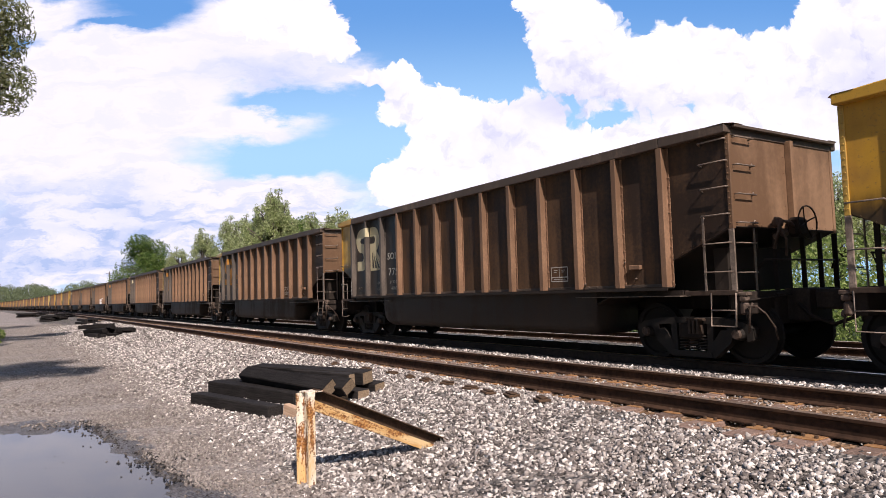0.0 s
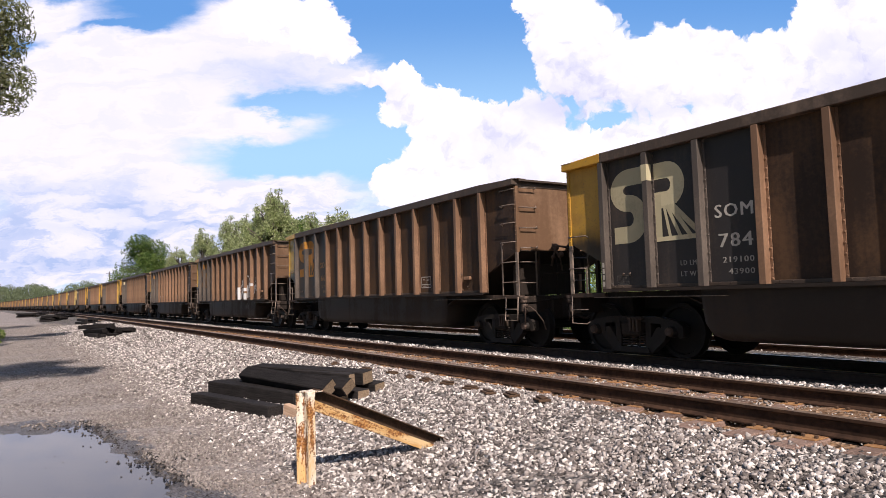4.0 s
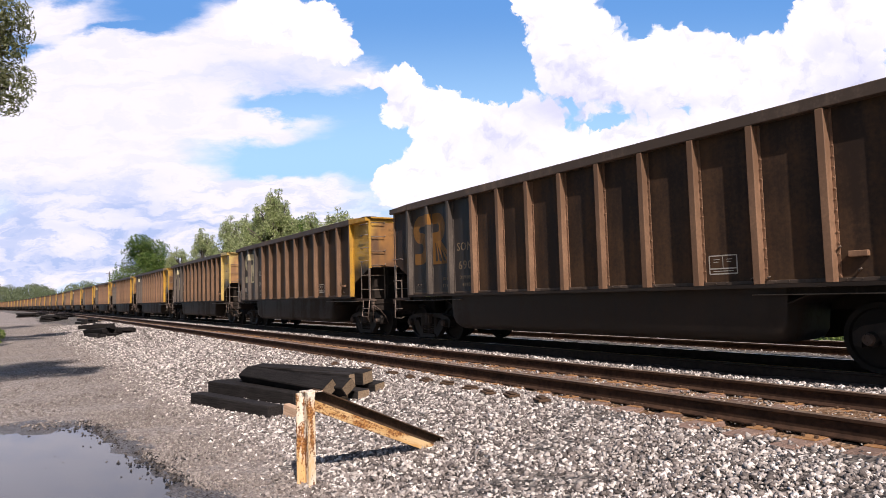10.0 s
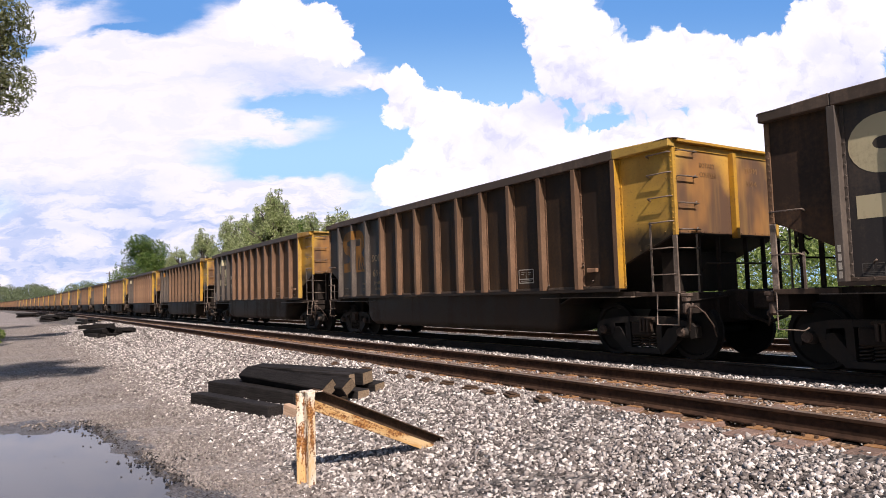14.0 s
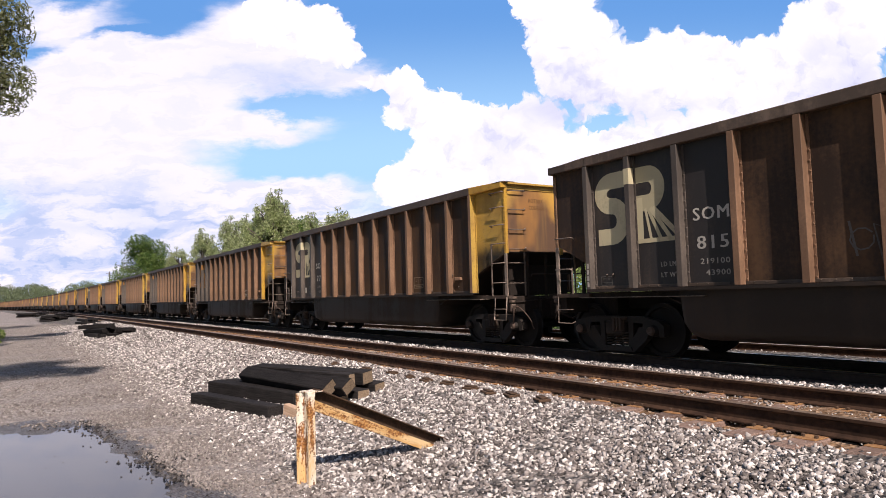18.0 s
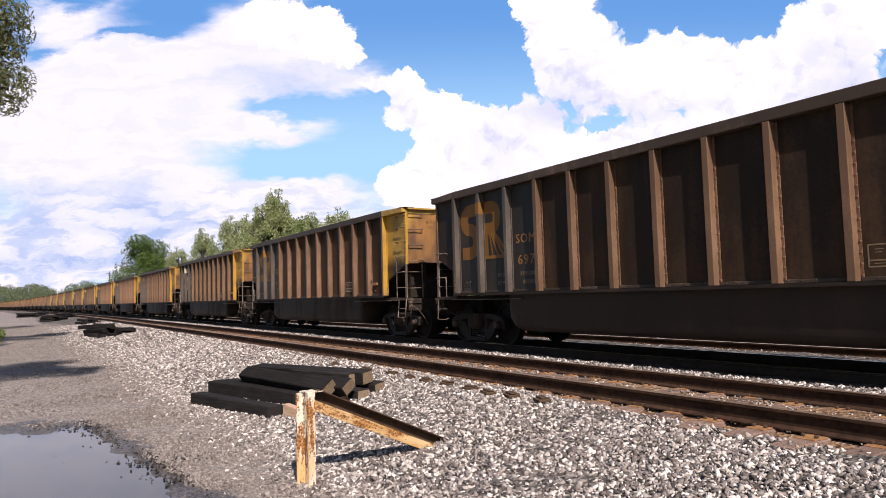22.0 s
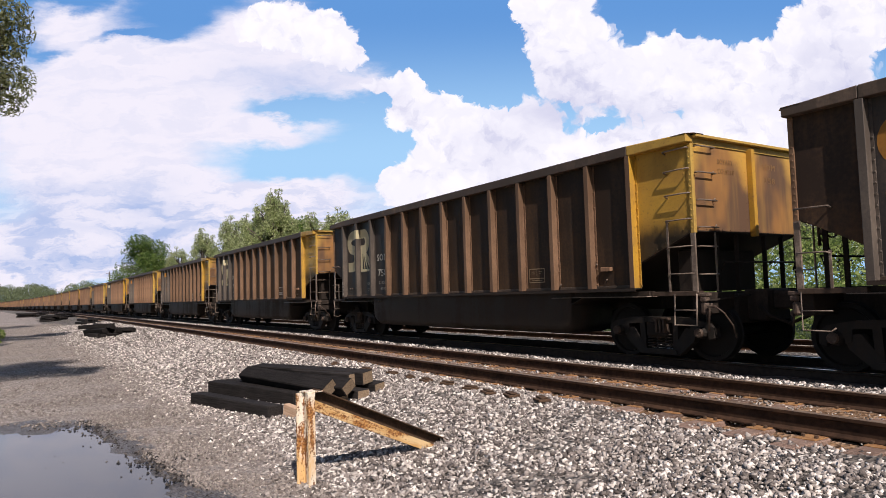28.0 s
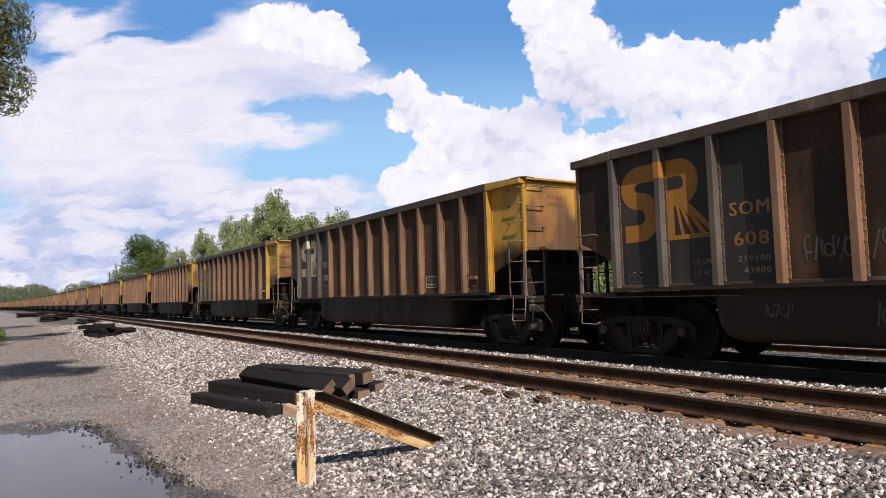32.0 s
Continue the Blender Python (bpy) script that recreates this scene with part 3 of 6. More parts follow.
# ---- coal cars ----
# A car's own space: x to its forward end, y = 0 on its centre line (camera's side at -y), z = 0 on the rail.
HALF = BODY / 2
TOP, SILL = 3.51, 1.03
CAMBER = 0.045           # the long chords rise this much between the end ribs
OUT = 1.60               # half width over chords and ribs
SHEET = 1.46             # half width of the side sheets
RIB0, RIB_STEP = 0.996, 1.027
AXLE = WHEEL - DROP      # height of the axles
END_LOW = 1.93           # lower edge of the end sheets


def rivet(bm, c, axis, r=0.016):
    """A small bolt head."""
    m = Matrix.Translation(c) @ Vector(axis).to_track_quat("Z", "Y").to_matrix().to_4x4()
    bmesh.ops.create_cone(bm, cap_ends=True, segments=6, radius1=r, radius2=r * 0.6, depth=r * 1.2, matrix=m)


def hand_brake(car, sx):
    """Brake wheel, its housing and rigging on one end."""
    brake = bmesh.new()
    xo = sx * (HALF + 0.03)
    box(brake, min(xo, xo + sx * 0.20), max(xo, xo + sx * 0.20), -0.10, 0.22, 1.80, 2.12, 0.05)
    hb = part("brake_housing", brake, M_UNDER, car, "grimy hand brake housing")
    wheel = bmesh.new()
    ring = [(xo + sx * 0.27, 0.06 + 0.27 * math.cos(k * math.tau / 20), 2.02 + 0.27 * math.sin(k * math.tau / 20)) for k in range(21)]
    rod(wheel, ring, 0.014)
    for k in range(4):
        a = k * math.tau / 4 + 0.4
        rod(wheel, [(xo + sx * 0.22, 0.06, 2.02), (xo + sx * 0.27, 0.06 + 0.27 * math.cos(a), 2.02 + 0.27 * math.sin(a))], 0.011)
    part("brake_wheel", wheel, M_UNDER, hb)
    bits = bmesh.new()
    for y, z, r in ((-0.48, 2.02, 0.09), (-0.32, 1.86, 0.07), (-0.55, 1.8, 0.05)):
        bmesh.ops.create_icosphere(bits, subdivisions=2, radius=r, matrix=Matrix.Translation((xo + sx * 0.09, y, z)))
    rod(bits, [(xo + sx * 0.1, -0.62, 1.60), (xo + sx * 0.16, -0.52, 2.05), (xo + sx * 0.14, -0.2, 2.02), (xo + sx * 0.1, 0.1, 1.9)], 0.028)
    rod(bits, [(xo + sx * 0.1, -0.58, 2.1), (xo + sx * 0.2, -0.45, 1.75), (xo + sx * 0.1, -0.3, 1.5)], 0.02)
    part("brake_rigging", bits, M_RUSTY, hb)


def make_car(yellow_front, detail=True):
    """A bathtub coal gondola; the yellow end is the forward one or the rear one, the other end carries the hand brake."""
    car = new("coal_car")
    tagged(car, category="railway car", group="cars of the coal train")
    ends = (("rear", -1), ("forward", 1))

    def paint(side, dark, bright):
        return bright if (side > 0) == yellow_front else dark

    x_back, x_in = HALF - RIB0, -HALF + RIB0 + 12 * RIB_STEP      # the first and the last rib

    def x_rib(sx):
        return x_in if sx > 0 else x_back

    for sy in (-1, 1):
        seam = -HALF + RIB0 + 3 * RIB_STEP if sy < 0 else -x_back
        ya, yb = sorted((sy * SHEET, sy * (SHEET - 0.012)))
        bm = bmesh.new()
        box(bm, seam, x_in, ya, yb, SILL, TOP - 0.05)
        part("side_sheet", bm, M_SIDE, car, "black side sheet brown with coal dust")
        if sy < 0:
            bm = bmesh.new()
            box(bm, -x_back, seam, ya, yb, SILL, TOP - 0.05)
            part("emblem_sheet", bm, M_BLUE, car, "dark slate side sheet behind the emblem")
        for _, sx in ends:
            bm = bmesh.new()
            xr = x_rib(sx)
            cs = [(sx * (xr + 0.003), sy * SHEET, 1.46), (sx * HALF, sy * SHEET, END_LOW + 0.03), (sx * HALF, sy * SHEET, TOP - 0.05), (sx * (xr + 0.003), sy * SHEET, TOP - 0.05)]
            plate(bm, cs if sx * sy < 0 else cs[::-1], 0.012)
            if detail and sy < 0:
                for k in range(6):
                    f = k / 5
                    rivet(bm, (sx * (xr + 0.1 + 0.9 * f), sy * SHEET, 1.50 + 0.48 * f), (0, sy, 0))
            part("end_bay_sheet", bm, paint(sx, M_SIDE, M_YBAY), car, paint(sx, "brown dusted sheet", "yellow painted sheet, sooty below"))
        # chord and sill
        bm = bmesh.new()
        box(bm, -x_back, x_in, min(sy * OUT, sy * (SHEET - 0.03)), max(sy * OUT, sy * (SHEET - 0.03)), TOP - 0.135, TOP + CAMBER, 0.012)
        part("top_chord", bm, M_CHORD, car)
        for _, sx in ends:
            bm = bmesh.new()
            a, b = sorted((sx * x_rib(sx), sx * (HALF + 0.03)))
            box(bm, a, b, min(sy * OUT, sy * (SHEET - 0.03)), max(sy * OUT, sy * (SHEET - 0.03)), TOP - 0.135, TOP, 0.014)
            for v in bm.verts:
                if v.co.z > TOP - 0.03:
                    v.co.z += CAMBER * (HALF + 0.03 - abs(v.co.x)) / (HALF + 0.03 - abs(x_rib(sx)))
            part("chord_end", bm, paint(sx, M_CHORD, M_YELLOW), car)
        bm = bmesh.new()
        sweep(bm, [(sy * (SHEET - 0.05), SILL + 0.02), (sy * OUT, SILL + 0.02), (sy * OUT, SILL - 0.035), (sy * (OUT - 0.02), SILL - 0.035), (sy * (OUT - 0.02), SILL), (sy * (SHEET - 0.05), SILL)][::sy], -x_back - 0.05, x_in + 0.05)
        part("side_sill", bm, M_SILL, car)
        if sy < 0 and detail:
            bm = bmesh.new()
            box(bm, -x_back, x_in, -SHEET - 0.018, -SHEET + 0.003, SILL + 0.022, SILL + 0.075, 0.004)
            for k in range(64):
                rivet(bm, (-x_back + 0.15 + 0.195 * k, -SHEET - 0.018, SILL + 0.055), (0, -1, 0), 0.014)
            part("bottom_angle", bm, M_CHORD, car)
        # ribs
        if sy < 0 and detail:
            first = None
            for k in range(13):
                x = -HALF + RIB0 + RIB_STEP * k
                if first is None or k in (0, 3, 12):
                    bm = bmesh.new()
                    box(bm, -0.055, 0.055, -OUT, -SHEET + 0.004, SILL + 0.02, TOP - 0.137, 0.006)
                    box(bm, 0.055, 0.095, -SHEET - 0.012, -SHEET + 0.004, SILL + 0.02, TOP - 0.14)
                    if detail:
                        for j in range(16):
                            rivet(bm, (0.078, -SHEET - 0.012, SILL + 0.1 + j * 0.145), (0, -1, 0), 0.022)
                    mat = M_RIBSLATE if k < 3 else M_RIB
                    if k == 12 and yellow_front:
                        # only its forward side and its bolted flange are yellow
                        mat = [M_RIB, M_YELLOW]
                        for f in bm.faces:
                            f.material_index = 1 if f.calc_center_median().x > 0.05 else 0
                    rb = part("rib", bm, mat, car)
                    if k not in (0, 12):
                        first = rb      # the ribs beside the emblem are slate, those after them brown
                else:
                    rb = again(first)
                rb.location.x = x
        else:
            bm = bmesh.new()
            for k in range(13):
                x = -HALF + RIB0 + RIB_STEP * k
                box(bm, x - 0.055, x + 0.055, min(sy * (SHEET - 0.004), sy * OUT), max(sy * (SHEET - 0.004), sy * OUT), SILL + 0.02, TOP - 0.137)
            tagged(part("ribs", bm, M_RIB, car), kind="stuff")
    # ends
    for _, sx in ends:
        mat = paint(sx, M_ENDBROWN, M_YEND)
        bm = bmesh.new()
        a, b = sorted((sx * HALF, sx * (HALF - 0.012)))
        box(bm, a, b, -SHEET - 0.003, SHEET + 0.003, END_LOW, TOP - 0.05)
        if detail:
            for k in range(14):
                rivet(bm, (sx * HALF, -SHEET + 0.1 + k * 0.21, END_LOW + 0.05), (sx, 0, 0))
            for k in range(11):
                rivet(bm, (sx * HALF, -SHEET + 0.05, END_LOW + 0.12 + k * 0.135), (sx, 0, 0), 0.013)
                rivet(bm, (sx * HALF, SHEET - 0.05, END_LOW + 0.12 + k * 0.135), (sx, 0, 0), 0.013)
                rivet(bm, (sx * HALF, -0.02, END_LOW + 0.12 + k * 0.135), (sx, 0, 0), 0.013)
        part("end_sheet", bm, mat, car, paint(sx, "brown end sheet", "yellow end sheet under brown dust"))
        bm = bmesh.new()
        a, b = sorted((sx * (HALF - 0.03), sx * (HALF + LIP)))
        box(bm, a, b, -SHEET + 0.02, SHEET - 0.02, TOP - 0.055, TOP - 0.004, 0.008)
        box(bm, min(sx * (HALF + 0.013), sx * (HALF + 0.02)), max(sx * (HALF + 0.013), sx * (HALF + 0.02)), -SHEET + 0.03, SHEET - 0.03, TOP - 0.15, TOP - 0.056)
        part("end_chord", bm, paint(sx, M_CHORD, M_YELLOW), car)
        bm = bmesh.new()
        a, b = sorted((sx * HALF, sx * (HALF + 0.11)))
        box(bm, a, b, 0.035, 0.125, END_LOW - 0.05, TOP - 0.117, 0.008)
        part("end_post", bm, paint(sx, M_ENDBROWN, M_YELLOW), car)
        for sy in (-1, 1):
            bm = bmesh.new()
            y0, y1 = sorted((sy * (SHEET - 0.055), sy * (SHEET + 0.02)))
            a, b = sorted((sx * (HALF - 0.06), sx * (HALF + 0.014)))
            box(bm, a, b, y0, y1, END_LOW - 0.02, TOP - 0.137, 0.006)
            if detail and sy < 0:
                for k in range(15):
                    rivet(bm, (sx * (HALF - 0.03), sy * (SHEET + 0.02), 2.0 + k * 0.095), (0, sy, 0), 0.02)
            part("corner_post", bm, paint(sx, M_ENDBROWN, M_YELLOW), car)
            bm = bmesh.new()
            a, b = sorted((sx * (HALF - 0.07), sx * (HALF + 0.016)))
            y0, y1 = sorted((sy * (SHEET - 0.01), sy * (SHEET + 0.022)))
            box(bm, a, b, y0, y1, 0.95, END_LOW - 0.022, 0.004)
            part("corner_stile", bm, M_IRON if sy < 0 else M_UNDER, car)
            bm = bmesh.new()
            cs = [(sx * (HALF - 0.26), sy * (OUT + 0.006), TOP + 0.002), (sx * (HALF + 0.02), sy * (OUT + 0.006), TOP + 0.002), (sx * (HALF + LIP + 0.005), sy * (SHEET + 0.03), TOP + 0.002), (sx * (HALF + LIP + 0.005), sy * (SHEET - 0.22), TOP + 0.002), (sx * (HALF - 0.26), sy * (SHEET - 0.22), TOP + 0.002)]
            plate(bm, cs[::-1] if sx * sy < 0 else cs, 0.03)
            for v in bm.verts:
                v.co.z = max(min(v.co.z, TOP + 0.006), TOP - 0.03)
            bmesh.ops.recalc_face_normals(bm, faces=bm.faces)
            part("corner_gusset", bm, M_RIB, car)
            # bearing foot of the corner, dark below the sheets
            bm = bmesh.new()
            box(bm, min(sx * (HALF - 0.9), sx * HALF), max(sx * (HALF - 0.9), sx * HALF), min(sy * 1.30, sy * 1.50), max(sy * 1.30, sy * 1.50), 0.90, 0.975, 0.006)
            part("running_board", bm, M_TREAD if sy < 0 else M_UNDER, car)
        # slope sheet, bulkhead, end sill, braces
        bm = bmesh.new()
        cs = [(sx * HALF, -SHEET + 0.03, END_LOW + 0.02), (sx * HALF, SHEET - 0.03, END_LOW + 0.02), (sx * (HALF - 3.0), SHEET - 0.03, 0.75), (sx * (HALF - 3.0), -SHEET + 0.03, 0.75)]
        plate(bm, cs if sx > 0 else cs[::-1], 0.02)
        part("slope_sheet", bm, M_UNDER, car)
        bm = bmesh.new()
        a, b = sorted((sx * (HALF - 0.16), sx * (HALF + 0.06)))
        box(bm, a, b, -1.40, 1.40, 0.60, 0.95, 0.012)
        part("end_sill", bm, M_UNDER, car)
        bm = bmesh.new()
        box(bm, min(sx * (HALF - 0.10), sx * (HALF - 0.03)), max(sx * (HALF - 0.10), sx * (HALF - 0.03)), -0.018, 0.018, 0.951, END_LOW - 0.004)
        brace = part("end_brace", bm, M_UNDER, car)
        brace.location.y = -0.82
        for y in (-0.28, 0.52, 1.05) if detail else ():
            again(brace, m=Matrix.Translation((0, y, 0)))
        if sx > 0:
            bm = bmesh.new()
            box(bm, HALF - 0.60, HALF - 0.32, -1.15, 0.62, 0.96, 1.66, 0.02)
            part("valve_box", bm, M_UNDER, car)
        # coupler
        bm = bmesh.new()
        a, b = sorted((sx * (HALF - 0.3), sx * (HALF + 0.52)))
        box(bm, a, b, -0.10, 0.10, 0.70, 0.90, 0.02)
        box(bm, min(sx * (HALF + 0.44), sx * (HALF + 0.862)), max(sx * (HALF + 0.44), sx * (HALF + 0.862)), -0.17, 0.13, 0.64, 0.95, 0.04)
        rod(bm, [(sx * (HALF + 0.3), -0.35, 0.75), (sx * (HALF + 0.5), -0.37, 0.55), (sx * (HALF + 0.85), -0.33, 0.42)], 0.028)
        part("coupler", bm, M_UNDER, car)
        if not detail:
            continue
        bm = bmesh.new()
        a, b = sorted((sx * (HALF - 0.75), sx * (HALF + 0.12)))
        box(bm, a, b, -0.62, 0.62, 0.42, 0.92, 0.03)
        box(bm, min(sx * (HALF + 0.05), sx * (HALF + 0.46)), max(sx * (HALF + 0.05), sx * (HALF + 0.46)), -0.34, 0.34, 0.46, 0.98, 0.03)
        part("draft_box", bm, M_UNDER, car)
        # a rail across the open end
        bm = bmesh.new()
        xr = sx * (HALF - 0.02)
        rod(bm, [(xr, -0.80, 1.30), (xr + sx * 0.06, -0.78, 1.44), (xr + sx * 0.06, 1.30, 1.44), (xr, 1.32, 1.30)], 0.018)
        part("end_rail", bm, M_UNDER, car)
        # grab irons: on the side, then on the end
        bm = bmesh.new()
        xa, xb = sx * (HALF - 0.50), sx * (HALF - 0.03)
        rod(bm, [(xa, -SHEET, -0.03), (xa, -SHEET - 0.075, 0), (xa + sx * 0.02, -SHEET - 0.085, 0), (xb, -SHEET - 0.085, 0.0), (xb, -SHEET - 0.02, 0.0)], 0.013)
        g = part("grab_iron", bm, M_IRON, car)
        levels = (3.30, 2.96, 2.56, 2.14) if sx > 0 else (2.07,)
        g.location.z = levels[0]
        for z in levels[1:]:
            again(g, m=Matrix.Translation((0, 0, z)))
        bm = bmesh.new()
        xo = sx * (HALF + 0.015)
        sg = 1 if sx > 0 else -1
        rod(bm, [(xo, sg * (-SHEET + 0.06), 0), (xo + sx * 0.075, sg * (-SHEET + 0.06), 0), (xo + sx * 0.075, sg * (-SHEET + 0.50), 0), (xo, sg * (-SHEET + 0.50), 0), (xo, sg * (-SHEET + 0.55), 0.05)], 0.013)
        g = part("grab_iron", bm, M_IRON, car)
        levels = (3.32, 2.89, 2.44, 2.00)
        g.location.z = levels[0]
        for z in levels[1:]:
            again(g, m=Matrix.Translation((0, 0, z)))
        # ladder under the side sheet
        bm = bmesh.new()
        box(bm, min(xa, xa + sx * 0.035), max(xa, xa + sx * 0.035), -SHEET - 0.07, -SHEET - 0.055, 0.97, 2.16 if sx > 0 else 1.48)
        for z in (1.70, 1.26) if sx > 0 else (1.46,):
            rod(bm, [(xa, -SHEET - 0.075, z - 0.03), (xa + sx * 0.06, -SHEET - 0.085, z), (xb, -SHEET - 0.085, z), (xb, -SHEET - 0.02, z)], 0.012)
        part("side_ladder", bm, M_IRON, car)
        bm = bmesh.new()
        box(bm, min(xo, xo + sx * 0.012), max(xo, xo + sx * 0.012), -SHEET + 0.47, -SHEET + 0.51, 0.96, END_LOW)
        for z in (1.69, 1.24):
            rod(bm, [(xo, -SHEET + 0.03, z), (xo + sx * 0.05, -SHEET + 0.06, z), (xo + sx * 0.05, -SHEET + 0.48, z)], 0.012)
        part("end_ladder", bm, M_IRON, car)
        # stirrup step
        bm = bmesh.new()
        if sx > 0:
            rod(bm, [(HALF - 0.42, -1.50, 0.93), (HALF - 0.40, -1.55, 0.43), (HALF + 0.02, -1.55, 0.43), (HALF + 0.01, -1.50, 0.93)], 0.015)
            rod(bm, [(HALF - 0.41, -1.53, 0.67), (HALF + 0.015, -1.53, 0.67)], 0.012)
        else:
            rod(bm, [(-HALF + 0.04, -1.50, 0.93), (-HALF + 0.06, -1.53, 0.41), (-HALF + 0.44, -1.53, 0.40), (-HALF + 0.46, -1.46, 0.44)], 0.012)
            rod(bm, [(-HALF + 0.05, -1.52, 0.67), (-HALF + 0.46, -1.50, 0.67)], 0.009)
        part("stirrup_step", bm, M_IRON, car)
        # uncoupling lever
        bm = bmesh.new()
        rod(bm, [(sx * (HALF + 0.08), -1.40, 0.70), (sx * (HALF + 0.09), -1.35, 0.82), (sx * (HALF + 0.12), -0.5, 0.86), (sx * (HALF + 0.3), -0.05, 0.93)], 0.014)
        rod(bm, [(sx * (HALF + 0.08), -1.40, 0.84), (sx * (HALF + 0.14), -1.44, 0.45)], 0.016)
        part("uncoupling_lever", bm, M_UNDER, car)
        bm = bmesh.new()
        def block(x0, x1, *rest):
            box(bm, min(sx * (HALF + x0), sx * (HALF + x1)), max(sx * (HALF + x0), sx * (HALF + x1)), *rest)

        block(0.018, 0.17, -1.47, -1.33, 0.885, 0.945, 0.012)
        block(0.03, 0.15, -1.47, -1.36, 0.80, 0.885, 0.02)
        block(0.018, 0.13, -1.46, -1.33, 0.60, 0.80, 0.035)
        block(0.10, 0.18, -1.44, -1.35, 0.58, 0.68, 0.03)
        if sx > 0:
            block(0.16, 0.30, -1.47, -1.41, 0.705, 0.745, 0.01)
            rod(bm, [(HALF + 0.24, -1.45, 0.78), (HALF + 0.20, -1.46, 0.70), (HALF + 0.17, -1.47, 0.34)], 0.017)
            rod(bm, [(HALF + 0.26, -1.42, 0.74), (HALF + 0.34, -1.30, 0.62), (HALF + 0.38, -1.15, 0.42), (HALF + 0.36, -1.05, 0.22)], 0.013)
        part("push_pole_bracket", bm, M_RUSTY, car, "rusty corner casting with lever")
        # shelf plate over the truck
        bm = bmesh.new()
        xa, xb = sorted((sx * 3.85, sx * (6.62 if sx < 0 else 6.28)))
        box(bm, xa, xb, -1.515, -1.24, 0.890, 0.903)
        box(bm, xa + 0.02, xb - 0.02, -1.42, -1.26, 0.9035, 0.99, 0.0, 1)
        part("shelf_plate", bm, [M_IRON, M_UNDER], car)
    # hand brake on the unpainted end
    if detail:
        hand_brake(car, -1 if yellow_front else 1)
    # placard bracket and lugs low on the side
    if detail:
        bm = bmesh.new()
        box(bm, 5.24, 5.48, -SHEET - 0.07, -SHEET + 0.003, 1.37, 1.45, 0.008)
        part("placard_bracket", bm, M_RIB, car)
        bm = bmesh.new()
        rod(bm, [(-0.03, -SHEET, -0.02), (0, -SHEET - 0.05, 0), (0.03, -SHEET - 0.05, 0.02)], 0.014, 5)
        lug = part("lug", bm, M_IRON, car)
        lug.location = (5.02, 0, 1.22)
        for x, z in ((5.12, 1.50), (5.36, 1.20), (3.86, 1.13), (3.98, 1.14), (4.12, 1.14), (-5.9, 1.3), (-5.75, 1.3)):
            again(lug, m=Matrix.Translation((x, 0, z)))
    # tub and centre sill
    bm = bmesh.new()
    low = 0.18
    sec = [(-1.44, 1.02), (-1.44, 0.34), (-1.41, 0.28), (-1.32, 0.205), (-1.18, low), (-0.3, low), (-0.28, 0.6), (0.28, 0.6), (0.3, low), (1.18, low), (1.32, 0.205), (1.41, 0.28), (1.44, 0.34), (1.44, 1.02)]
    rows = []
    for x, f in ((-4.34, 0.05), (-4.33, 0.45), (-4.30, 0.78), (-4.22, 0.93), (-4.02, 1.0), (4.02, 1.0), (4.22, 0.93), (4.30, 0.78), (4.33, 0.45), (4.34, 0.05)):
        rows.append([bm.verts.new((x, y, 1.02 - (1.02 - z) * f)) for y, z in sec])
    for p, q in zip(rows, rows[1:]):
        for i in range(len(sec) - 1):
            f = bm.faces.new((p[i], q[i], q[i + 1], p[i + 1]))
            f.smooth = True
    bm.faces.new(rows[0])
    bm.faces.new(rows[-1][::-1])
    part("tub", bm, M_TUB, car, "sooty black rounded tub")
    bm = bmesh.new()
    box(bm, -HALF + 0.17, HALF - 0.17, -0.26, 0.26, 0.64, 0.93, 0.02)
    part("centre_sill", bm, M_UNDER, car)
    # trucks
    low = AXLE - 0.457
    for sx in (-1, 1):
        cx = sx * 6.13
        bm = bmesh.new()
        box(bm, cx - 0.22, cx + 0.22, -1.15, 1.15, 0.36 + low, 0.62 + low, 0.03)
        truck = part("truck", bm, M_UNDER, car, "black two-axle truck")
        for sy in (-1, 1):
            bm = bmesh.new()
            y = sy * 1.0

            def cast(points, half=0.085):
                """A flat casting of the given outline (x, z), bevelled towards the outside."""
                rows = [[bm.verts.new((cx + px, y + sy * d, pz + low)) for px, pz in points] for d in (-half, half)]
                n = len(points)
                for i in range(n):
                    bm.faces.new((rows[0][i], rows[0][(i + 1) % n], rows[1][(i + 1) % n], rows[1][i]))
                bm.faces.new(rows[1])
                bm.faces.new(rows[0][::-1])

            for q in (-1, 1):
                cast([(q * 0.30, 0.60), (q * 0.30, 0.71), (q * 0.62, 0.70), (q * 1.00, 0.63), (q * 1.12, 0.54), (q * 1.12, 0.37), (q * 1.02, 0.34), (q * 1.00, 0.47), (q * 0.78, 0.48), (q * 0.76, 0.38), (q * 0.68, 0.42), (q * 0.66, 0.58)])
                cast([(q * 0.80, 0.50), (q * 0.72, 0.30), (q * 0.42, 0.05), (q * 0.24, 0.10), (q * 0.37, 0.27), (q * 0.56, 0.52)], 0.075)
                cast([(q * 0.30, 0.60), (q * 0.42, 0.62), (q * 0.40, 0.20), (q * 0.29, 0.14)], 0.07)
            cast([(-0.30, 0.61), (-0.30, 0.71), (0.30, 0.71), (0.30, 0.61)], 0.08)
            cast([(-0.40, 0.06), (-0.36, 0.15), (0.36, 0.15), (0.40, 0.06)], 0.10)
            bmesh.ops.recalc_face_normals(bm, faces=bm.faces)
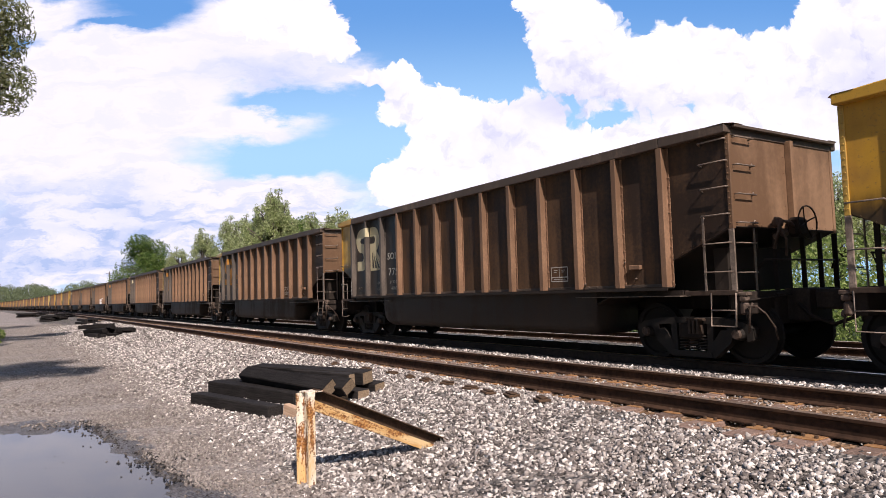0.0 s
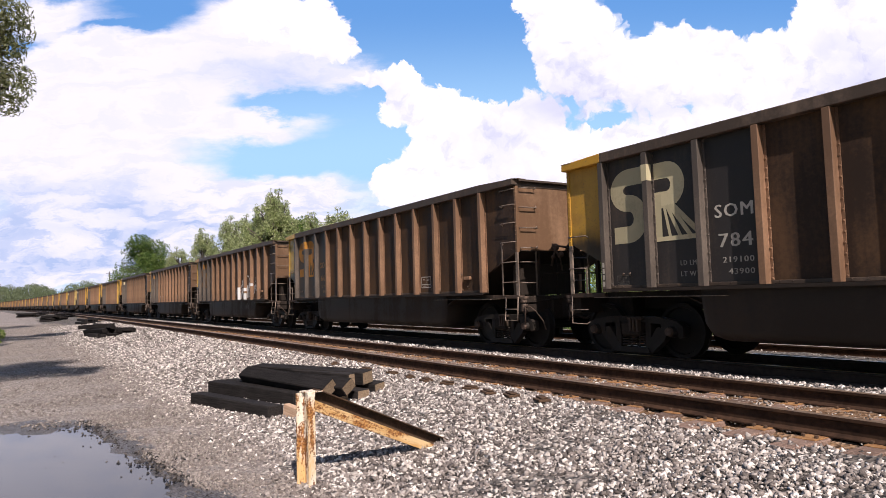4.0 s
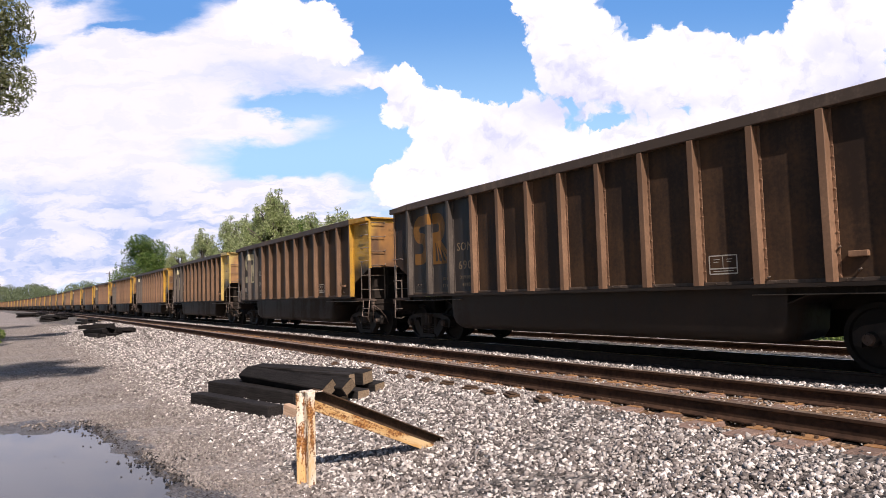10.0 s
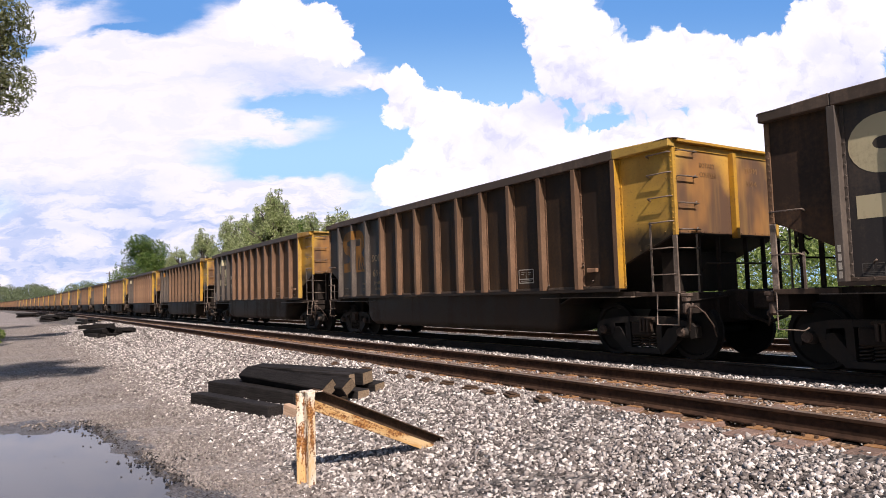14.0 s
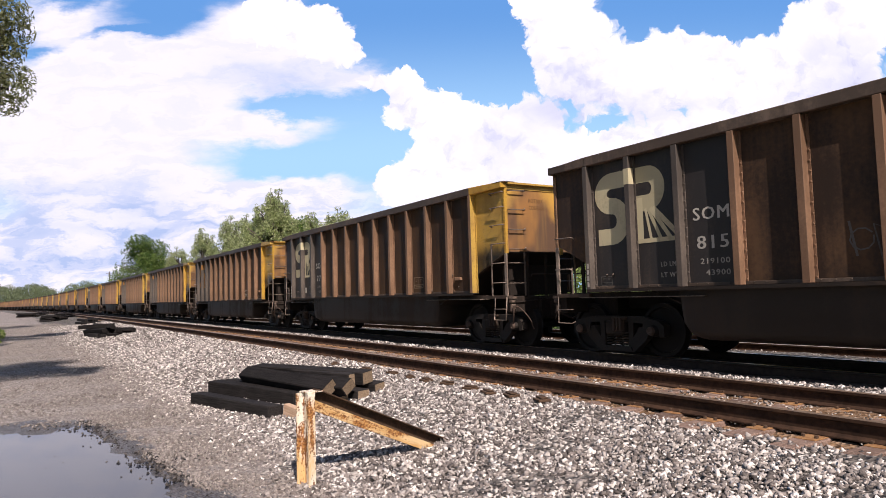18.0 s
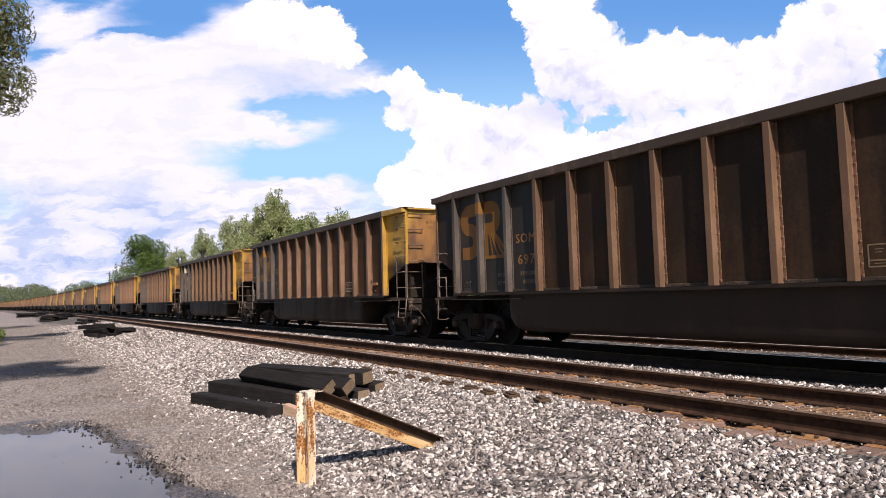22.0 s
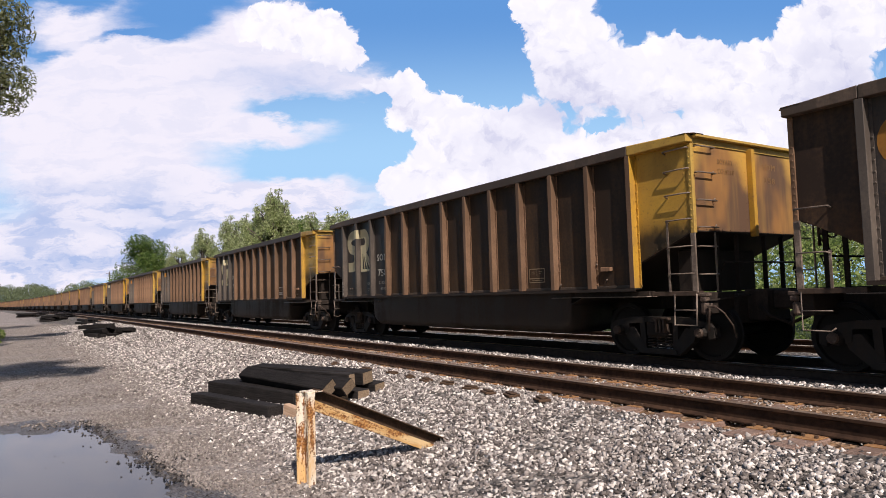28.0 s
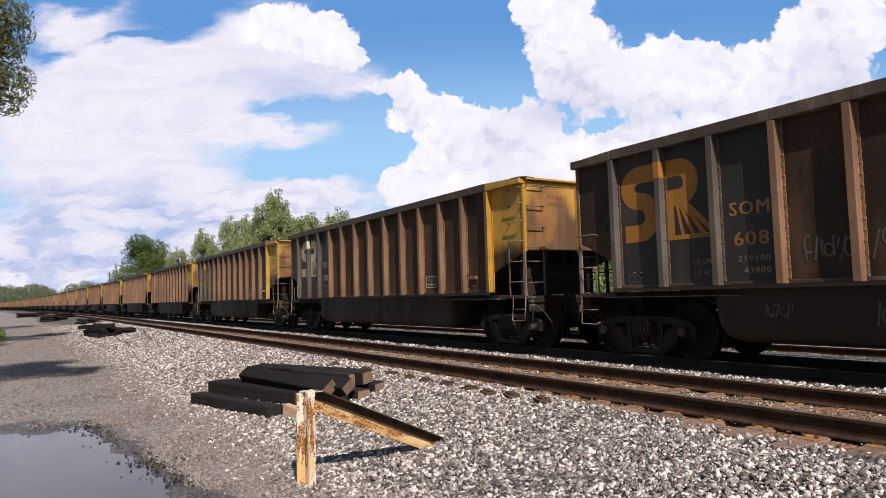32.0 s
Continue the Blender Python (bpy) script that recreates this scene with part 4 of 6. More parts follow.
            for wx in (-0.89, 0.89):
                bmesh.ops.create_cone(bm, cap_ends=True, segments=12, radius1=0.11, radius2=0.09, depth=0.12, matrix=Matrix.Translation((cx + wx, y + sy * 0.09, AXLE)) @ Matrix.Rotation(-sy * math.pi / 2, 4, "X"))
            part("side_frame", bm, M_TRUCK if sy < 0 else M_UNDER, truck)
            if sy < 0 and detail:
                bm = bmesh.new()
                for fx in (0.02, 0.10, 0.18):
                    box(bm, cx + fx, cx + fx + 0.045, -1.20, -1.09, 0.44 + low, 0.68 + low, 0.008)
                box(bm, cx - 0.04, cx + 0.30, -1.17, -1.09, 0.65 + low, 0.70 + low, 0.01)
                part("bolster_end", bm, M_TREAD, truck, "rusty ribbed bolster end")
                bm = bmesh.new()
                turns = [(0.078 * math.cos(j * math.tau / 8), 0.078 * math.sin(j * math.tau / 8), 0.16 + 0.27 * j / 44) for j in range(45)]
                rod(bm, turns, 0.016, 4)
                coil = part("spring", bm, M_SPRING, truck, "brown coil spring")
                coil.location = (cx - 0.19, -1.0, low)
                for fx in (0.0, 0.19):
                    again(coil, m=Matrix.Translation((cx + fx, -1.0, low)))
                for wx in (-0.89, 0.89):
                    bm = bmesh.new()
                    bmesh.ops.create_cone(bm, cap_ends=True, segments=14, radius1=0.085, radius2=0.07, depth=0.05, matrix=Matrix.Translation((cx + wx, -1.17, AXLE)) @ Matrix.Rotation(math.pi / 2, 4, "X"))
                    for j in range(3):
                        a = j * math.tau / 3 + 0.5
                        rivet(bm, (cx + wx + 0.045 * math.cos(a), -1.195, AXLE + 0.045 * math.sin(a)), (0, -1, 0), 0.016)
                    part("bearing_cap", bm, M_RUSTY, truck)
        for wx in (-0.89, 0.89):
            bm = bmesh.new()
            for sy in (-1, 1):
                disc(bm, (0, sy * 0.76, 0), (0, -sy, 0), WHEEL, 0.135, 28, 0, 0.028)
            rod(bm, [(0, -0.9, 0), (0, 0.9, 0)], 0.085, 10)
            w = part("wheelset", bm, [M_WHEEL, M_RAILSHINE], truck)
            w.location = (cx + wx, 0, AXLE)
    return car


# ---- lettering on the cars ----
def paint_mat(name, c, dirt):
    return coat(name, c, dirt, 0.42, 0.6, 3.0, spec=0.3, bump=0.05)


M_CREAM = paint_mat("cream_lettering_paint", (0.58, 0.51, 0.33), (0.36, 0.30, 0.20))
M_ORANGE = paint_mat("faded_orange_paint", (0.40, 0.180, 0.035), (0.22, 0.112, 0.042))
M_ORANGEDIM = paint_mat("sooty_orange_paint", (0.25, 0.118, 0.030), (0.125, 0.070, 0.034))
M_WHITE = paint_mat("dirty_white_paint", (0.50, 0.47, 0.42), (0.26, 0.21, 0.17))
M_DULL = paint_mat("faint_lettering_paint", (0.235, 0.17, 0.105), (0.125, 0.09, 0.06))
M_TAG = paint_mat("grey_spray_paint", (0.36, 0.36, 0.38), (0.20, 0.18, 0.17))
M_ENDTEXT = paint_mat("black_lettering_paint", (0.19, 0.10, 0.04), (0.28, 0.165, 0.075))
M_SMALL = paint_mat("worn_small_lettering_paint", (0.36, 0.335, 0.30), (0.17, 0.14, 0.115))
M_ORANGETEXT = paint_mat("faded_orange_lettering_paint", (0.32, 0.165, 0.06), (0.17, 0.10, 0.055))
M_FAINT = paint_mat("faint_grey_paint", (0.13, 0.12, 0.11), (0.08, 0.07, 0.062))
M_SPRAYWHITE = paint_mat("white_spray_paint", (0.66, 0.66, 0.66), (0.40, 0.38, 0.36))
M_CHALK = paint_mat("faint_chalk_paint", (0.105, 0.092, 0.082), (0.066, 0.053, 0.045))
M_HAZE = paint_mat("hazy_grey_spray_paint", (0.24, 0.24, 0.26), (0.15, 0.14, 0.135))
M_SPRAYBLUE = paint_mat("blue_spray_paint", (0.16, 0.30, 0.48), (0.12, 0.18, 0.26))
TEXT_CACHE = {}


def words(text, size, mat, wide):
    """A flat mesh of the text, lying in x and z, 3 mm proud towards -y; shared by all that read alike."""
    key = (text, size, mat.name, wide)
    if key not in TEXT_CACHE:
        cu = bpy.data.curves.new("text", "FONT")
        cu.body, cu.size, cu.extrude = text, size, 0.001
        cu.space_character = 1.15
        cu.resolution_u = 2
        ob = bpy.data.objects.new("text", cu)
        me = bpy.data.meshes.new_from_object(ob)
        bpy.data.objects.remove(ob)
        xs = [v.co.x for v in me.vertices]
        f = wide / (max(xs) - min(xs))
        me.transform(Matrix.Rotation(math.pi / 2, 4, "X") @ Matrix.Diagonal((f, 1, 1, 1)) @ Matrix.Translation((-min(xs), 0, 0)))
        # bolder: a second copy, a stroke's part to the side and a hair proud
        bm = bmesh.new()
        bm.from_mesh(me)
        bm.from_mesh(me)
        bm.verts.ensure_lookup_table()
        for v in bm.verts[len(me.vertices):]:
            v.co.x += size * 0.045
            v.co.y -= 0.0006
        bm.to_mesh(me)
        bm.free()
        me.materials.append(mat)
        TEXT_CACHE[key] = me
    return TEXT_CACHE[key]


def letter(car, text, size, mat, x, z, name="lettering", y=-SHEET - 0.003, turn=0.0, wide=0.6):
    ob = new(name, words(text, size, mat, wide))
    ob.parent = car
    ob.matrix_basis = Matrix.Translation((x, y, z)) @ Matrix.Rotation(turn, 4, "Z")
    return ob


def band(bm, line, w, y):
    """A flat stroke of width w along a line in x and z."""
    pts = [Vector((a, 0, b)) for a, b in line]
    left, right = [], []
    for i, p in enumerate(pts):
        d = (pts[min(i + 1, len(pts) - 1)] - pts[max(i - 1, 0)]).normalized()
        nrm = Vector((-d.z, 0, d.x)) * (w / 2)
        left.append(bm.verts.new((p.x + nrm.x, y, p.z + nrm.z)))
        right.append(bm.verts.new((p.x - nrm.x, y, p.z - nrm.z)))
    for i in range(len(pts) - 1):
        bm.faces.new((left[i], right[i], right[i + 1], left[i + 1]))


def arc(cx, cz, rx, rz, a0, a1, n=10):
    return [(cx + rx * math.cos(radians(a0 + (a1 - a0) * k / n)), cz + rz * math.sin(radians(a0 + (a1 - a0) * k / n))) for k in range(n + 1)]


EMBLEM = {}


def emblem(car, mat):
    """The painted emblem of curved and fanned bands, in two pieces beside the second rib."""
    if mat.name not in EMBLEM:
        y = -SHEET - 0.003
        x0 = -HALF + 1.16
        bm = bmesh.new()
        w = 0.30
        sline = [(x0 + 0.80, 3.02)] + arc(x0 + 0.37, 2.79, 0.26, 0.23, 90, 270, 12) + arc(x0 + 0.37, 2.28, 0.26, 0.28, 90, -90, 12)[1:] + [(x0 + 0.02, 2.00)]
        band(bm, sline, w, y)
        for f in bm.faces:
            f.normal_update()
        one = bpy.data.meshes.new("emblem_curve")
        bm.to_mesh(one)
        bm.free()
        one.materials.append(mat)
        made = [("emblem_curve", one)]
        x1 = -HALF + RIB0 + RIB_STEP + 0.10
        strokes = [("emblem_bowl", [(x1 - 0.02, 3.02)] + arc(x1 + 0.25, 2.77, 0.22, 0.25, 90, -90, 12) + [(x1 - 0.02, 2.52)], 0.28, y),
                   ("emblem_stem", [(x1 + 0.06, 2.62), (x1 + 0.06, 1.84)], 0.13, y - 0.0004),
                   ("emblem_base", [(x1, 1.86), (x1 + 0.98, 1.86)], 0.075, y - 0.003)]
        for k in range(4):
            strokes.append(("emblem_ray", [(x1 + 0.18 + 0.055 * k, 2.42), (x1 + 0.29 + 0.205 * k, 1.86)], 0.055 + 0.012 * k, y - 0.0004 * (k + 2)))
        for nm, line, w2, yy in strokes:
            bm = bmesh.new()
            band(bm, line, w2, yy)
            me = bpy.data.meshes.new(nm)
            bm.to_mesh(me)
            bm.free()
            me.materials.append(mat)
            made.append((nm, me))
        b3 = bmesh.new()
        xr = -HALF + RIB0 + RIB_STEP
        box(b3, xr - 0.058, xr + 0.0585, -OUT - 0.003, -SHEET - 0.02, 2.88, 3.16)
        three = bpy.data.meshes.new("emblem_band")
        b3.to_mesh(three)
        b3.free()
        three.materials.append(mat)
        made.append(("emblem_band", three))
        EMBLEM[mat.name] = made
    for nm, me in EMBLEM[mat.name]:
        ob = new(nm, me)
        ob.parent = car


def frame_plate(car, x, z, mat, name="stencil_panel", small_scale=1.0):
    """A painted box outline with two dark squares."""
    if "panel" + mat.name not in EMBLEM:
        bm = bmesh.new()
        y = -SHEET - 0.003
        for line in ([(0, 0), (0.44, 0)], [(0, 0.26), (0.44, 0.26)], [(0, 0), (0, 0.26)], [(0.44, 0), (0.44, 0.26)], [(0.01, 0.075), (0.43, 0.075)]):
            band(bm, line, 0.018, y)
        for line in ([(0.22, 0.085), (0.22, 0.25)], [(0.07, 0.205), (0.17, 0.205)], [(0.07, 0.17), (0.15, 0.17)], [(0.28, 0.205), (0.37, 0.205)], [(0.28, 0.17), (0.35, 0.17)], [(0.06, 0.038), (0.38, 0.038)]):
            band(bm, line, 0.010, y)
        me = bpy.data.meshes.new(name)
        bm.to_mesh(me)
        bm.free()
        me.materials.append(mat)
        EMBLEM["panel" + mat.name] = me
    ob = new(name, EMBLEM["panel" + mat.name])
    ob.parent = car
    ob.location = (x, 0, z)
    ob.scale = (small_scale, 1, small_scale)
    tagged(ob, kind="stuff")


def reflectors(car, mat):
    """Short white strips one above the other on the rear rib."""
    if "reflector" + mat.name not in EMBLEM:
        bm = bmesh.new()
        box(bm, -0.022, 0.022, -OUT - 0.004, -OUT + 0.002, -0.045, 0.045)
        me = bpy.data.meshes.new("reflector_strip")
        bm.to_mesh(me)
        bm.free()
        me.materials.append(mat)
        EMBLEM["reflector" + mat.name] = me
    for j in range(4):
        ob = new("reflector_strip", EMBLEM["reflector" + mat.name])
        ob.parent = car
        ob.location = (-HALF + RIB0, 0, 1.14 + 0.115 * j)


CARDS = {10: (1.17, 1.42), 17: (2.15, 1.25), 22: (1.72, 1.72), 23: (0.4, 2.6)}


def card(car, x, z):
    bm = bmesh.new()
    box(bm, -HALF + x, -HALF + x + 0.11, -SHEET - 0.012, -SHEET + 0.002, z, z + 0.19)
    part("defect_card", bm, M_WHITE, car, "small pale card holder")


# number, whether the emblem is cream (else orange), whether the yellow end leads
FIRST = -1
CARS = [("770", 1, 0), ("775", 1, 0), ("741", 0, 0), ("696", 0, 0), ("784", 1, 0), ("663", 0, 0), ("740", 0, 0), ("657", 0, 0), ("819", 1, 0), ("671", 0, 1),
        ("690", 0, 1), ("766", 1, 1), ("817", 1, 1), ("805", 1, 1), ("694", 0, 1), ("792", 1, 1), ("730", 0, 1), ("815", 1, 1), ("777", 1, 1), ("703", 0, 1),
        ("635", 0, 1), ("697", 0, 1), ("660", 0, 1), ("765", 1, 1), ("702", 0, 1), ("681", 0, 1), ("628", 0, 1), ("758", 1, 1), ("762", 1, 1), ("661", 0, 1),
        ("608", 0, 1), ("785", 1, 1), ("674", 0, 1)]
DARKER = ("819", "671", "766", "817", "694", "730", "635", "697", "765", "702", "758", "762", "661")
FADED = ("817",)
SOOTY = ("740", "657", "671", "690", "694", "703", "635", "697", "660", "702")
FAR_CARS = 26
TRAIN = []


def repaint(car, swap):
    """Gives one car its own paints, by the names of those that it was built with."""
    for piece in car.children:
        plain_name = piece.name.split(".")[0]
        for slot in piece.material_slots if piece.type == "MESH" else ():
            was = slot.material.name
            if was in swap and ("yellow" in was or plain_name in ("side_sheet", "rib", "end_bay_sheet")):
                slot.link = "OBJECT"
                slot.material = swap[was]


def build_train():
    protos = {0: make_car(False), 1: make_car(True)}
    used = set()
    for i, (number, cream, lead) in enumerate(CARS):
        k = FIRST + i
        car = protos[lead] if lead not in used else copy_thing(protos[lead], Matrix.Identity(4))
        used.add(lead)
        TRAIN.append((k, car))
    for i, (number, cream, lead) in enumerate(CARS):
        k, car = TRAIN[i]
        tagged(car, "black coal gondola brown with dust, yellow %s end, %s emblem" % ("forward" if lead else "rear", "cream" if cream else "faded orange"))
        emblem(car, M_CREAM if cream else M_ORANGEDIM if number in SOOTY else M_ORANGE)
        main = M_WHITE if cream else M_DULL if number in ("740", "690", "694", "730", "703", "635", "628", "661", "681", "668") else M_ORANGETEXT
        x = -HALF + 3.31
        letter(car, "SOM", 0.29, main, x - 0.05, 2.10, wide=0.64)
        letter(car, number, 0.30, main, x, 1.64, wide=0.56)
        small = M_SMALL if cream else M_DULL
        early = number in ("775", "766", "765", "758", "762")
        letter(car, "219200" if early else "219100", 0.125, small, x + 0.05, 1.40, wide=0.52)
        letter(car, "43800" if early else "43900", 0.125, small, x + 0.14, 1.22, wide=0.43)
        letter(car, "LD LMT", 0.115, small, x - 0.73, 1.40, wide=0.38)
        letter(car, "LT WT", 0.115, small, x - 0.73, 1.22, wide=0.36)
        swap = {}
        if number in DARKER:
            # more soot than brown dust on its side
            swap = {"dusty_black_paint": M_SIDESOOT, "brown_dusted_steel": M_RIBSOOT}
        if number in FADED:
            # the yellow paint has bleached
            swap.update({"weathered_yellow_paint": M_YELLOWPALE, "yellow_paint_sooty_below": M_YBAYPALE, "dusted_yellow_end_paint": M_YENDPALE})
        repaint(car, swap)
        frame_plate(car, -HALF + 10.40, 1.23, M_WHITE if i % 3 else M_DULL, small_scale=1.08)
        if lead and number != "817":
            letter(car, "ROTARY", 0.13, M_ENDTEXT, HALF + 0.003, 3.08, "end_lettering", -0.78, math.pi / 2, 0.42)
            letter(car, "COUPLER", 0.13, M_ENDTEXT, HALF + 0.003, 2.92, "end_lettering", -0.78, math.pi / 2, 0.46)
            letter(car, "SOM", 0.15, M_ENDTEXT, HALF + 0.003, 3.08, "end_lettering", 0.52, math.pi / 2, 0.36)
            letter(car, number, 0.15, M_ENDTEXT, HALF + 0.003, 2.84, "end_lettering", 0.54, math.pi / 2, 0.32)
        frame_plate(car, -HALF + 1.2, 1.12, M_FAINT, small_scale=0.6)
        if cream or i % 2:
            reflectors(car, M_WHITE if cream else M_DULL)
        if k in CARDS:
            card(car, *CARDS[k])
    proto = make_car(True, False)
    for i in range(FAR_CARS):
        car = proto if i == 0 else copy_thing(proto, Matrix.Identity(4))
        tagged(car, "far black coal gondola brown with dust and yellow end")
        TRAIN.append((FIRST + len(CARS) + i, car))


build_train()



def scribble(car, x, z, w, h, seed, n=7, thick=0.02, mat=None, low=False):
    """Dense upright strokes with hooks and loops, unreadable."""
    rng = random.Random(seed)
    bm = bmesh.new()
    y = -SHEET - 0.005 if not low else -1.446
    for k in range(n):
        cx = x + w * (k + rng.uniform(0.1, 0.9)) / n
        lean = rng.uniform(-0.12, 0.25) * w / n * 2
        z0, z1 = z + h * rng.uniform(0.0, 0.25), z + h * rng.uniform(0.7, 1.0)
        line = [(cx - lean, z0), (cx, (z0 + z1) / 2), (cx + lean, z1)]
        if k % 3 == 1:
            line = arc(cx, z + h * rng.uniform(0.35, 0.7), w / n * 0.75, h * rng.uniform(0.18, 0.3), rng.uniform(0, 90), rng.uniform(300, 420), 9)
        elif k % 3 == 2:
            line += [(cx + lean + w / n * 0.9, z1 - h * 0.12), (cx + lean + w / n * 0.5, z1 - h * 0.4)]
        band(bm, line, thick * rng.uniform(0.7, 1.15), y - 0.0004 * k)
    tagged(part("graffiti", bm, mat or M_TAG, car, "sprayed grey graffiti"), kind="stuff")


# car, metres from its rear, height, width, height of the marks, strokes, their thickness, paint, on the tub
TAGS = [(5, 8.38, 1.24, 0.50, 0.42, 8, 0.022, M_TAG, False), (5, 11.55, 1.38, 0.44, 0.50, 9, 0.026, M_TAG, False), (5, 9.95, 0.56, 0.62, 0.34, 9, 0.020, M_FAINT, True),
        (6, 4.24, 1.14, 0.62, 0.50, 13, 0.026, M_SPRAYWHITE, False), (6, 5.24, 1.16, 0.52, 0.46, 8, 0.026, M_SPRAYWHITE, False), (7, 4.26, 1.12, 0.30, 0.36, 6, 0.018, M_TAG, False), (7, 6.33, 1.2, 0.44, 0.42, 8, 0.02, M_TAG, False), (7, 2.4, 1.1, 0.5, 0.3, 5, 0.02, M_FAINT, False),
        (8, 1.32, 1.15, 0.34, 0.5, 5, 0.022, M_SPRAYBLUE, False), (8, 9.32, 1.60, 0.34, 0.52, 8, 0.018, M_TAG, False), (8, 9.72, 1.64, 0.40, 0.24, 6, 0.014, M_FAINT, False), (8, 10.40, 1.50, 0.34, 0.80, 9, 0.022, M_TAG, False),
        (16, 5.5, 1.25, 1.2, 0.7, 6, 0.03, M_FAINT, False), (28, 9.6, 1.12, 0.40, 0.40, 6, 0.022, M_TAG, False),
        (29, 4.32, 1.30, 0.70, 0.42, 8, 0.026, M_FAINT, False), (29, 5.28, 1.32, 0.5, 0.42, 5, 0.026, M_FAINT, False), (29, 3.70, 0.56, 0.42, 0.24, 6, 0.018, M_FAINT, True), (29, 5.25, 0.48, 0.36, 0.36, 4, 0.022, M_FAINT, True), (12, 6.9, 1.3, 0.4, 0.3, 3, 0.02, M_FAINT, False), (2, 6.0, 1.2, 0.5, 0.4, 4, 0.02, M_FAINT, False)]
for n, (k, x, z, w, h, strokes, thick, mat, low) in enumerate(TAGS):
    scribble(TRAIN[k - FIRST][1], -HALF + x, z, w, h, 40 + n, strokes, thick, mat, low)


def strokes_on(k, rows, mat, label, w=0.032):
    """Painted strokes on the side of car k, each a line of (metres from its rear, height)."""
    bm = bmesh.new()
    for n, line in enumerate(rows):
        band(bm, [(-HALF + x, z) for x, z in line], w, -SHEET - 0.004 - 0.0004 * n)
    return tagged(part("graffiti", bm, mat, TRAIN[k - FIRST][1], label), kind="stuff")


# a car with three large white marks between its ribs
strokes_on(23, ([(5.38, 1.52), (5.27, 1.93), (5.47, 1.72), (5.60, 1.99), (5.70, 1.58)], [(5.60, 1.99), (5.43, 1.70), (5.58, 1.66)], [(6.50, 1.98), (6.42, 1.95), (6.42, 1.55), (6.82, 1.52), (6.86, 1.94), (6.52, 1.98)], [(7.78, 2.00), (7.46, 1.88), (7.43, 1.62), (7.56, 1.52), (7.88, 1.58)], [(7.46, 1.76), (7.72, 1.80)]), M_SPRAYWHITE, "large white sprayed strokes")
# faint chalky marks along one car
strokes_on(22, (arc(4.45, 1.62, 0.16, 0.24, 40, 330, 9), arc(5.45, 1.75, 0.13, 0.16, 60, 300, 8), arc(5.60, 1.45, 0.14, 0.16, 120, -110, 8), [(6.50, 1.95), (6.62, 1.62), (6.60, 1.30)], arc(6.72, 1.90, 0.12, 0.28, 180, 270, 6), arc(7.70, 1.72, 0.22, 0.34, 100, 250, 8), arc(7.66, 1.40, 0.16, 0.14, -80, 120, 8), arc(8.72, 1.85, 0.17, 0.15, 20, 260, 8), arc(8.74, 1.52, 0.17, 0.19, 90, -140, 8), [(9.45, 1.80), (9.90, 1.84)]), M_CHALK, "faint chalky sprayed loops", 0.055)
# a funnel-shaped mark with dots above it
strokes_on(8, ([(6.36, 1.80), (6.42, 1.92), (6.84, 1.96)], [(6.36, 1.80), (6.60, 1.32)], [(6.80, 1.94), (6.60, 1.32)], [(6.46, 1.86), (6.58, 1.45)], [(6.70, 1.90), (6.61, 1.40)], [(6.40, 1.76), (6.76, 1.84)], [(6.60, 1.86), (6.60, 1.30)], [(6.40, 2.16), (6.42, 2.19)], [(6.55, 2.02), (6.57, 2.05)], [(6.70, 2.20), (6.72, 2.22)]), M_TAG, "pale sprayed funnel-shaped mark", 0.022)


